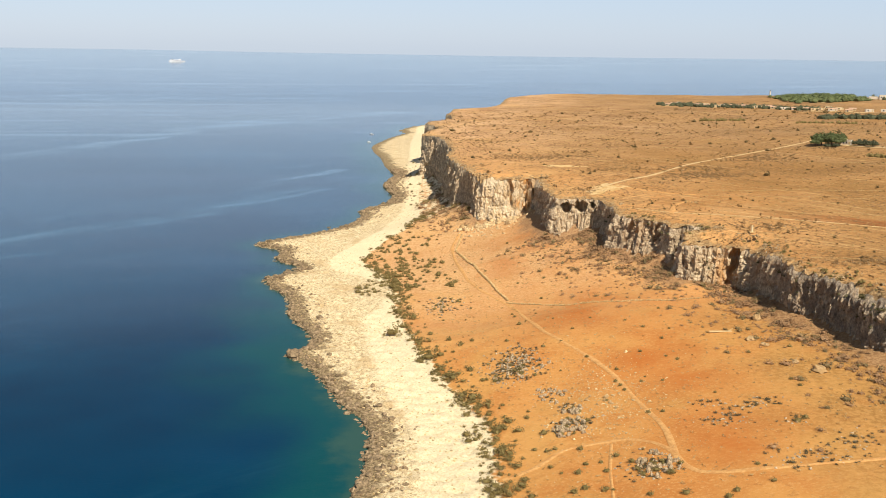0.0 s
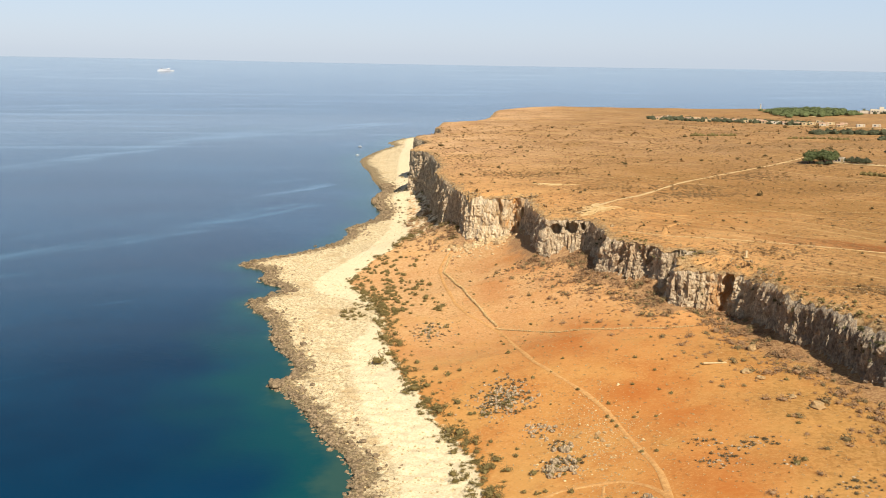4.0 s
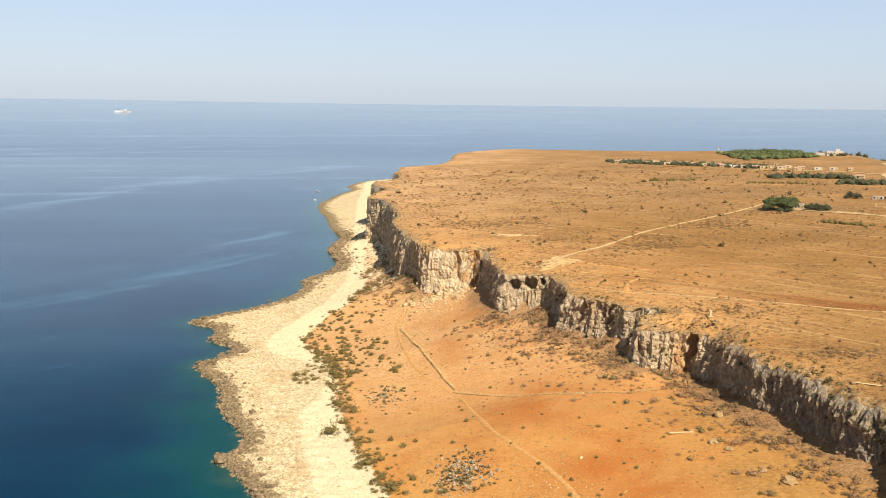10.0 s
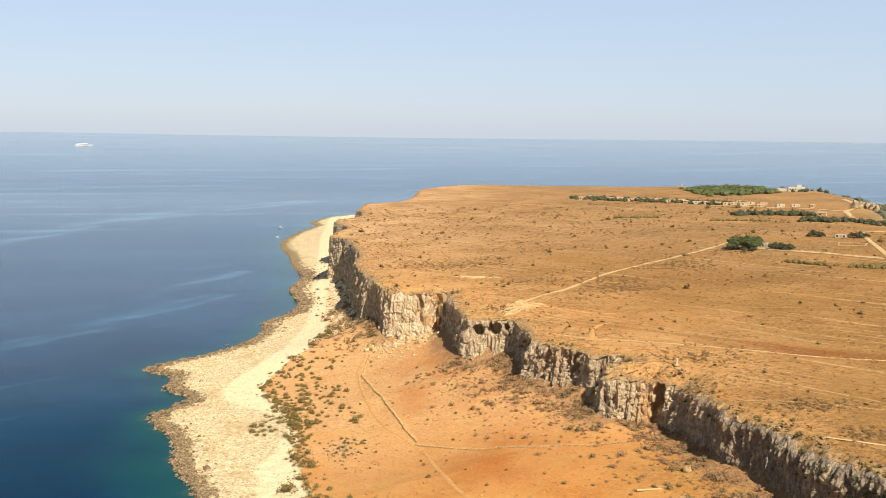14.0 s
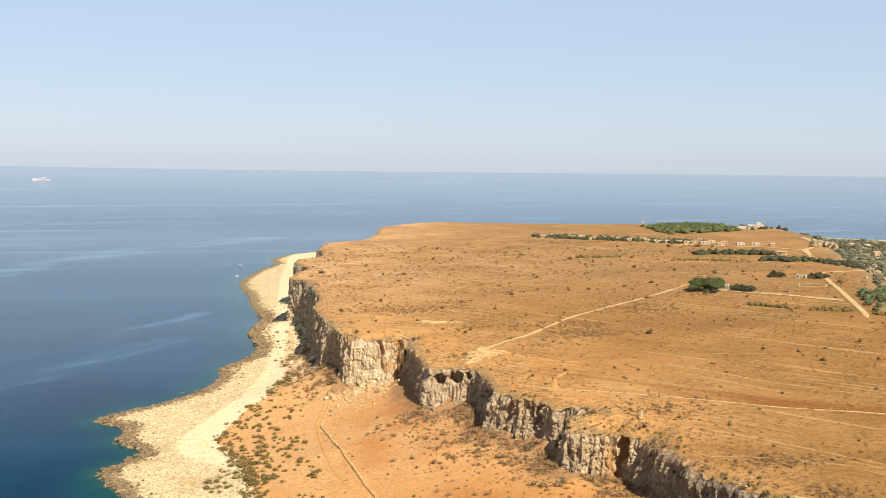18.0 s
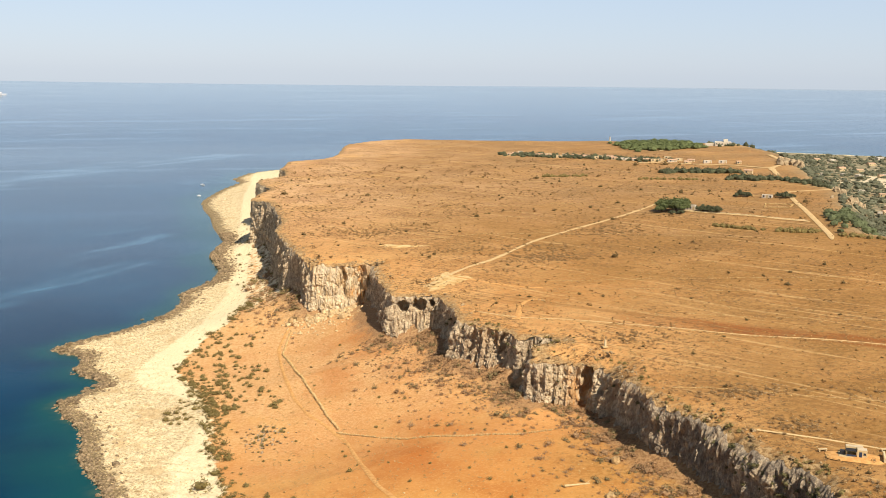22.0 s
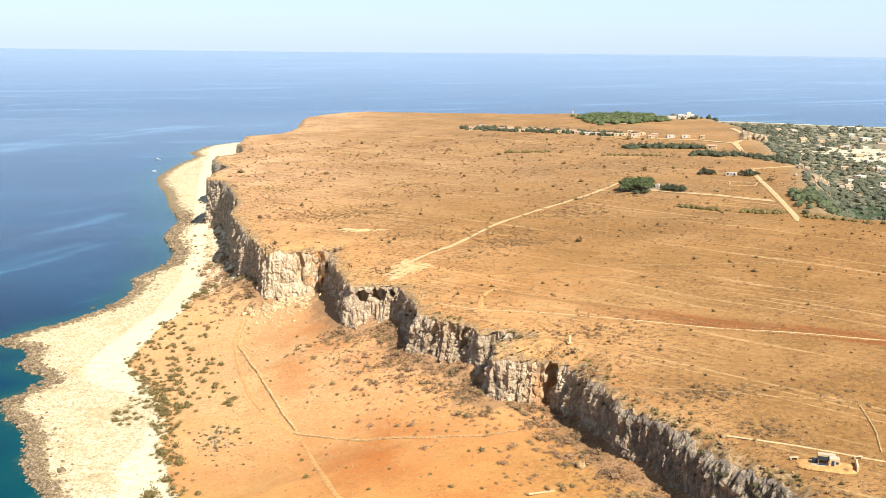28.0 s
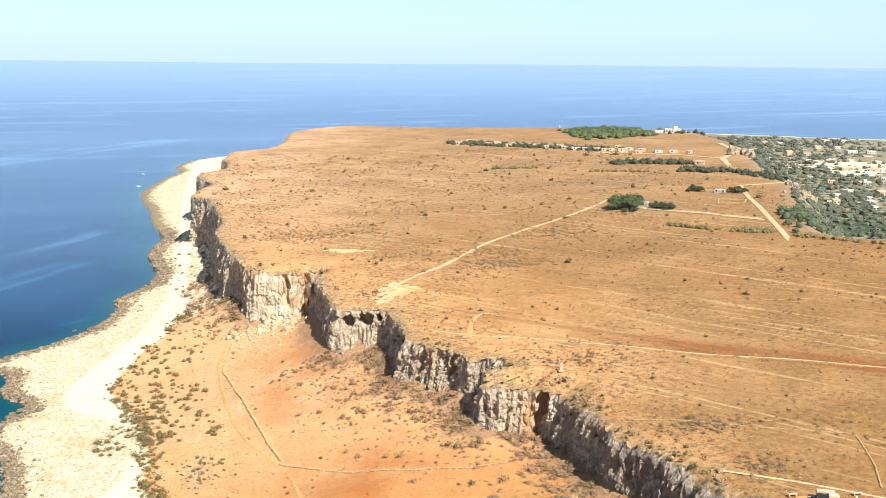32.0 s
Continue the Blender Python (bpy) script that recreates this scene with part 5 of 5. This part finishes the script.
OLIVES = [tree(4.2, 6.0, TREE_GREEN, "olive_tree", "round-crowned dark green tree in a grove", i) for i in (1, 2)]
PINES = [tree(6.0, 7.0, PINE_GREEN, "pine_tree", "broad green pine with a flat crown", i, True) for i in (5, 6)]
TREES = [(225, 611, 1, 1.2), (228, 606, 0, 1.0), (230.5, 604, 1, 1.25), (233, 610, 1, 1.3), (235, 604, 0, 1.1), (229, 615, 1, 1.2), (238, 612, 0, 1.2), (222, 606, 0, 0.8), (240, 616, 1, 1.1), (226, 598, 2, 0.7), (231, 597, 2, 0.7), (246, 603, 2, 1.0), (249, 600, 3, 1.0), (252, 597, 2, 1.1), (248, 607, 3, 0.9), (244, 612, 2, 0.9), (254, 600, 3, 0.9), (296, 652, 2, 0.9), (292, 655, 3, 0.8), (298, 656, 2, 0.8), (289, 653, 3, 0.6), (313, 638, 2, 1.0), (316, 640, 3, 0.9), (318, 637, 2, 0.8), (312, 643, 3, 0.7)]
for i, (x, y, kind_i, s) in enumerate(TREES):
    src = (PINES + OLIVES)[kind_i]
    m = Matrix.Translation((x, y, at(x, y) - 0.1)) @ Matrix.Rotation(i * 2.1, 4, "Z") @ Matrix.Diagonal((s, s, s, 1))
    copy_thing(src, m)
for src, (x, y) in zip(PINES + OLIVES, ((236, 607), (232, 601), (250, 604), (293, 655))):
    src.matrix_basis = Matrix.Translation((x, y, at(x, y) - 0.1))


def hedge(line, label, size, n, wide, seed, mat=TREE_GREEN, name="hedge"):
    r = np.random.RandomState(seed)
    q = resample(line, 0.5)
    p = q[r.randint(0, len(q), n)] + r.normal(0, wide, (n, 2))
    spots = np.column_stack([p, surface(p[:, 0], p[:, 1]) - 0.1, size * r.uniform(0.6, 1.3, n)])
    return tagged(new(name, scatter(name, CROWNS, spots, mat, seed)), label, "hedge", kind="stuff")


hedge([(293, 794), (306, 789), (321, 783), (343, 770)], "long dark hedge across the plateau", 5.0, 110, 2.2, 80)
hedge([(324, 740), (340, 728)], "dark clump of trees on the plateau", 5.5, 50, 2.6, 81)
hedge([(348, 731), (357, 711), (367, 681)], "row of dark trees along the plateau's edge", 4.5, 90, 2.5, 82)
hedge([(234, 558), (244, 545), (253, 536)], "row of low olive-brown bushes", 2.6, 60, 0.9, 83, SHRUB_GREEN)
hedge([(258, 532), (261, 530), (266, 525), (274.5, 522.6)], "row of low bushes beside the gravel road", 3.2, 46, 1.1, 84, SHRUB_GREEN)
hedge([(279, 512), (300, 488), (340, 460), (420, 430)], "long line of bushes above the valley", 2.6, 130, 1.2, 85, SHRUB_GREEN)
hedge([(212, 972), (240, 952), (280, 916), (320, 874)], "dark garden trees between the far houses", 4.2, 330, 5.0, 86)
hedge([(200, 800), (232, 790)], "dark hedge on the far plateau", 3.0, 40, 1.4, 87, SHRUB_GREEN)
hedge([(418, 984), (470, 960)], "low trees beside the white building", 5.0, 40, 6.0, 88)
hedge([(262, 760), (300, 742)], "thin dark hedge on the far plateau", 2.6, 50, 1.4, 89, SHRUB_GREEN)
p = np.array([366, 1003]) + rs.normal(0, 1, (520, 2)) * (20, 24)
p = p[(np.abs(p[:, 0] - 366) < 38) & (np.abs(p[:, 1] - 1005) < 50)]
spots = np.column_stack([p, upland_z(p[:, 0], p[:, 1]) + 0.3, rs.uniform(5, 8.5, len(p))])
tagged(new("pine_wood", scatter("pine_wood", CROWNS, spots, PINE_GREEN, 90, 0.75)), "far dark green pine wood on the headland", "wood", kind="stuff")
# greenery of the valley and the town
p = np.column_stack([rs.uniform(300, 960, 20000), rs.uniform(520, 1520, 20000)])
e = p[:, 0] - np.where(p[:, 1] > 985, 430 + 0.4 * (p[:, 1] - 985), east_x(np.minimum(p[:, 1], 985)))
dense = np.exp(-((e - 80) / 85.0) ** 2) + 0.5 * np.clip(wave(p[:, 0], p[:, 1], 160, 91), 0, 1) + 0.1 * (p[:, 1] > 900)
p = p[(p[:, 0] - east_x(np.minimum(p[:, 1], 1190)) > 4) & (e > -20) & (shore_side(p[:, 0], p[:, 1]) > 45) & (rs.uniform(size=20000) < dense * 0.95)]
spots = np.column_stack([p, np.where(p[:, 1] > 1185, low_z(p[:, 0], p[:, 1]), upland_z(p[:, 0], p[:, 1])), 1.8 + rs.gamma(2.0, 1.3, len(p))])
# leaf green lightened and greyed: distance haze painted into the colour
tagged(new("valley_trees", scatter("valley_trees", CROWNS, spots, leafy("hazed_valley_leaves", (0.115, 0.118, 0.070), (0.18, 0.172, 0.105)), 92, 0.8)), "dark green trees and scrub on the valley side", "woodland", kind="stuff")
p = np.array([306, 558]) + rs.normal(0, 1, (110, 2)) * (12, 14)
p = p[p[:, 0] > east_x(p[:, 1]) - 8]
spots = np.column_stack([p, upland_z(p[:, 0], p[:, 1]) + 0.5, rs.uniform(3.5, 6.5, len(p))])
tagged(new("slope_trees", scatter("slope_trees", CROWNS, spots, leafy("slope_leaves", (0.10, 0.115, 0.05), (0.15, 0.165, 0.08)), 93)), "cluster of bright green trees below the gravel road", "trees", kind="stuff")

# ---- houses ----
def house(x, y, w, d, h, turn, label, wall_mat=PLASTER, roof="flat", windows=2, name="house", group="far houses", z=None):
    t = thing(name, (x, y, at(x, y) if z is None else z), label, "house", group)
    t.rotation_euler = (0, 0, radians(turn))
    wall = part("wall", box(w, d, h + 0.6, 0, 0, -0.6), wall_mat, t)
    if roof == "flat":
        part("roof", box(w - 0.3, d - 0.3, 0.12, 0, 0, h + 0.003), FLAT_ROOF, t)
        for sx, sy, ww, dd in ((0, d / 2 - 0.1, w, 0.2), (0, -d / 2 + 0.1, w, 0.2), (w / 2 - 0.1, 0, 0.2, d - 0.4), (-w / 2 + 0.1, 0, 0.2, d - 0.4)):
            part("parapet", box(ww, dd, 0.35, sx, sy, h + 0.001), wall_mat, t)
    else:
        bm = box(w + 0.6, d + 0.6, 0.001, 0, 0, h)
        bm.free()
        bm = bmesh.new()
        vs = [bm.verts.new(c) for c in ((-w / 2 - 0.3, -d / 2 - 0.3, h), (w / 2 + 0.3, -d / 2 - 0.3, h), (w / 2 + 0.3, d / 2 + 0.3, h), (-w / 2 - 0.3, d / 2 + 0.3, h), (-w / 2 - 0.3, 0, h + d * 0.22), (w / 2 + 0.3, 0, h + d * 0.22))]
        for f in ((0, 1, 5, 4), (2, 3, 4, 5), (0, 4, 3), (1, 2, 5), (3, 2, 1, 0)):
            bm.faces.new([vs[i] for i in f])
        part("roof", bm, TILE, t)
    for i in range(windows):
        xx = (i + 0.5) / windows * w - w / 2 + (w / windows * 0.12)
        if i == windows // 2 and windows > 1:
            part("door", box(0.9, 0.08, 2.0, xx, -d / 2 - 0.03, 0.02), BLEACHED, t)
        else:
            win = part("window", box(1.0, 0.08, 1.1, xx, -d / 2 - 0.03, h * 0.36), GLASS, t)
            part("sill", box(1.2, 0.16, 0.08, xx, -d / 2 - 0.06, h * 0.36 - 0.09), wall_mat, win)
    return t


ROW = [(212.7, 968, 5), (226.3, 984, 5), (236.6, 953, 7), (252.2, 938, 9), (264.8, 933, 8), (279.6, 914, 9), (289, 910, 7), (296.5, 891, 9), (310.5, 877, 6), (314.7, 872, 6), (326.3, 860, 8), (334.3, 866, 6), (334, 845, 6), (360.5, 837, 7), (370.6, 829, 4), (331.8, 885, 6), (219, 974, 6), (231, 968, 7), (244, 949, 6), (258, 944, 6), (272, 925, 7), (284, 920, 6), (303, 884, 7), (320, 869, 6), (341, 855, 6), (350, 843, 7), (290, 900, 6), (246, 960, 6)]
for i, (x, y, w) in enumerate(ROW):
    house(x, y, w * 0.9, 4.0, 1.7, (i * 37) % 24 - 24, ("low cream house with a clay roof on the plateau", "low white flat-roofed house on the plateau")[i % 2], (CREAM, PLASTER)[i % 3 == 1], ("gable", "flat")[i % 2], 2)
house(304.9, 642.8, 6, 3.5, 1.7, -38, "low white house between two tree clumps", PLASTER, "flat", 3)
house(243.4, 610.6, 3.6, 3.4, 2.7, -40, "small white house beside the grove", PLASTER, "flat", 2)
house(241.0, 611.8, 2.4, 2.4, 2.3, -40, "little white outbuilding beside the grove", PLASTER, "flat", 1)
house(347.8, 762, 6, 4, 2.6, -35, "small pale house beside a hedge", CREAM, "gable", 2)
fort = house(424, 982, 15, 9, 3.4, -20, "large white block-like building on the headland", PLASTER, "flat", 6, "fort")
part("tower", box(4, 4, 2.6, 2.5, 1, 3.41), PLASTER, fort)
part("side_wing", box(9, 6, 2.4, -12.1, 0, -0.4), PLASTER, fort)
part("end_wing", box(6, 5, 1.8, 10.6, 0.5, -0.4), CREAM, fort)
TOWN = [(705, 1159, 24), (667, 1149, 22), (713, 1270, 26), (800, 1346, 26), (809, 1280, 34), (578, 994, 14), (583.5, 965, 16), (600, 972, 14), (612, 948, 18), (562, 902.5, 26), (580, 880, 20), (509, 839, 18), (540, 833.5, 20), (640, 1010, 18), (660, 1060, 20), (690, 1050, 24), (628, 925, 18), (650, 975, 20), (590, 850, 14), (610, 880, 16), (530, 870, 14), (745, 1130, 22), (720, 1080, 26), (780, 1200, 26), (640, 1180, 18), (620, 1250, 20), (660, 1320, 22), (760, 1420, 26), (870, 1440, 26), (520, 800, 12), (560, 815, 12), (480, 850, 12), (700, 980, 18), (680, 930, 18), (650, 890, 16), (840, 1180, 26), (760, 1050, 24)]
TOWN += [(x + 14 + (i * 7) % 11, y - 16 + (i * 5) % 9, 0.8 * w) for i, (x, y, w) in enumerate(TOWN)]
for i, (x, y, w) in enumerate(TOWN):
    house(x, y, w * 0.42, w * 0.26, 2.6 + (i % 3) * 0.6, (i * 53) % 60 - 30, ("white flat-roofed town house in the valley", "cream town house with a clay tile roof")[(i // 2) % 2], (PLASTER, CREAM)[(i // 2) % 2], ("flat", "gable")[(i // 2) % 2], 3 + i % 3, "town_house", "houses of the town")
# pale quarry ground beside the town
q = np.linspace(0, 1, 12)
a = np.linspace(0, 6.2832, 48)
R, A = np.meshgrid(q, a)
wob = 1 + 0.2 * np.sin(2 * A + 1) + 0.15 * np.sin(5 * A)
X, Y = 690 + R * wob * 62 * np.cos(A), 1090 + R * wob * 85 * np.sin(A)
tagged(grid_mesh("ground_quarry", X, Y, upland_z(X, Y) + 1.0 - 1.2 * R**3, QUARRY), "pale sandy quarry ground beside the town", "quarry", kind="structure")
X, Y = 455 + R * wob * 42 * np.cos(A), 735 + R * wob * 46 * np.sin(A)
tagged(grid_mesh("ground_field", X, Y, upland_z(X, Y) + 1.0 - 1.2 * R**3, FIELD), "green field at the foot of the slope", "field", kind="structure")

# ---- lighthouse ----
lh = thing("lighthouse", (333, 1049, at(333, 1049) - 0.5), "slender white lighthouse behind the pine wood", "lighthouse")
lh.scale = (0.5, 0.5, 0.5)
part("base", box(5, 4, 3.2), PLASTER, lh)
part("tower", tube(1.5, 1.1, 10.5, z=3.2, n=16), PLASTER, lh)
part("gallery", tube(1.6, 1.6, 0.35, z=13.7, n=16), PLASTER, lh)
part("lantern", tube(0.8, 0.8, 1.5, z=14.05, n=12), GLASS, lh)
part("dome", tube(0.9, 0.1, 0.9, z=15.55, n=12), FLAT_ROOF, lh)

# ---- the hut on the plateau ----
HUT_WALL = mineral("aged_cream_plaster", (0.68, 0.48, 0.23), (0.80, 0.60, 0.33), 0.9)
HUT_ROOF = mineral("weathered_roof_screed", (0.58, 0.45, 0.28), (0.72, 0.58, 0.39), 0.8)
hz = at(139, 255) + 0.15
hut = thing("hut", (138.6, 255.4, hz + 0.1), "small white flat-roofed hut with a blue awning and a terrace", "hut")
hut.rotation_euler, hut.scale = (0, 0, radians(-26)), (0.68, 0.68, 0.62)
part("terrace", box(9.0, 5.0, 0.25, -0.4, -0.4, -0.1), CONCRETE, hut)
part("room", box(3.2, 3.0, 2.6, 2.4, -0.6, 0.15), HUT_WALL, hut)
part("back_room", box(5.6, 2.2, 2.6, 0.2, 2.0, 0.15), HUT_WALL, hut)
part("roof", box(3.0, 2.8, 0.1, 2.4, -0.6, 2.752), HUT_ROOF, hut)
part("back_roof", box(5.4, 2.0, 0.1, 0.2, 2.0, 2.752), HUT_ROOF, hut)
part("door", box(0.9, 0.08, 2.0, 1.9, -2.13, 0.16), BLUE_PAINT, hut, "blue wooden door")
part("window", box(0.8, 0.08, 0.8, 3.2, -2.13, 1.1), GLASS, hut)
part("awning", box(3.4, 2.8, 0.1, -0.95, -0.7, 2.2), DARK_PAINT, hut, "dark blue-grey awning")
for px_ in (-2.55, 0.6):
    part("post", box(0.12, 0.12, 2.05, px_, -2.0, 0.15), BLEACHED, hut)
part("screen", box(3.2, 0.08, 0.7, -0.95, -1.95, 0.16), BLUE_PAINT, hut, "blue canvas screen")
part("side_lean_to", box(1.6, 1.6, 1.5, -3.6, -0.4, 0.15), DARK_PAINT, hut, "dark lean-to")
for i in range(4):
    part("step", box(1.2, 0.35, 0.12, 4.6, -1.6 + i * 0.36, 0.0), CONCRETE, hut)
wall_end = thing("garden_wall", (144.2, 252.3, at(144.2, 252.3)), "short freestanding white wall beside the hut", "wall")
part("wall", box(0.45, 4.6, 1.3, 0, 0, -0.1, 0.04), CREAM, wall_end)
wall_end.rotation_euler = (0, 0, radians(-28))
for x, y in ((133.2, 259.5), (147, 256.5)):
    bench = thing("stone_bench", (x, y, at(x, y) + 0.12), "low pale stone bench in the yard", "bench")
    part("seat", box(2.2, 0.6, 0.15, 0, 0, 0.35, 0.02), CONCRETE, bench)
    part("support", box(0.3, 0.5, 0.45, -0.8, 0, -0.1), CONCRETE, bench)
    part("support", box(0.3, 0.5, 0.45, 0.8, 0, -0.1), CONCRETE, bench)
# ruined pillar on the plateau
pil = thing("stone_pillar", (110.2, 352.5, at(110.2, 352.5)), "lone pale stone pillar of a ruin", "pillar")
part("shaft", box(0.7, 0.65, 2.6, 0, 0, -0.2, 0.08, 0.85), CREAM, pil)
part("footing", box(1.8, 1.6, 0.5, 0, 0, -0.2, 0.1), STONE, pil)

# ---- ships ----
ferry = thing("ferry", (-898, 3506, 39.0), "large white ferry far out at sea", "ferry")
bm = box(62, 12, 6, 0, 0, -0.5)
for v in bm.verts:
    if v.co.x > 0:
        v.co.y *= 0.25
        v.co.x += 4 if v.co.z > 0 else -3
part("hull", bm, WHITE_PAINT, ferry)
part("superstructure", box(40, 10, 5.5, -5, 0, 5.51, 0.3), WHITE_PAINT, ferry)
part("bridge", box(10, 10, 3, 12, 0, 11.02, 0.3), WHITE_PAINT, ferry)
part("funnel", box(5, 4, 5, -16, 0, 11.02, 0.3, 0.7), BLUE_PAINT, ferry)
part("window_band", box(38, 10.1, 0.9, -5, 0, 7.5), GLASS, ferry)
ferry.rotation_euler, ferry.scale = (0, 0, radians(8)), (0.85, 0.85, 0.62)


def boat(x, y, turn, s):
    b = thing("motor_boat", (x, y, -0.15 * s), "small white motor boat lying off the shore", "boat", "boats off the shore")
    hull = box(6 * s, 2.2 * s, 1.0 * s)
    for v in hull.verts:
        if v.co.x > 0:
            v.co.y *= 0.2
        if v.co.z < 0.1:
            v.co.y *= 0.6
    part("hull", hull, WHITE_PAINT, b)
    part("cabin", box(1.8 * s, 1.4 * s, 0.9 * s, -0.2 * s, 0, 1.0 * s, 0.08, 0.8), WHITE_PAINT, b)
    part("windscreen", box(0.1 * s, 1.1 * s, 0.5 * s, 0.75 * s, 0, 1.15 * s), GLASS, b)
    b.rotation_euler = (0, 0, radians(turn))


boat(-76, 1080, 20, 0.7)
boat(-80, 1178, -35, 0.9)
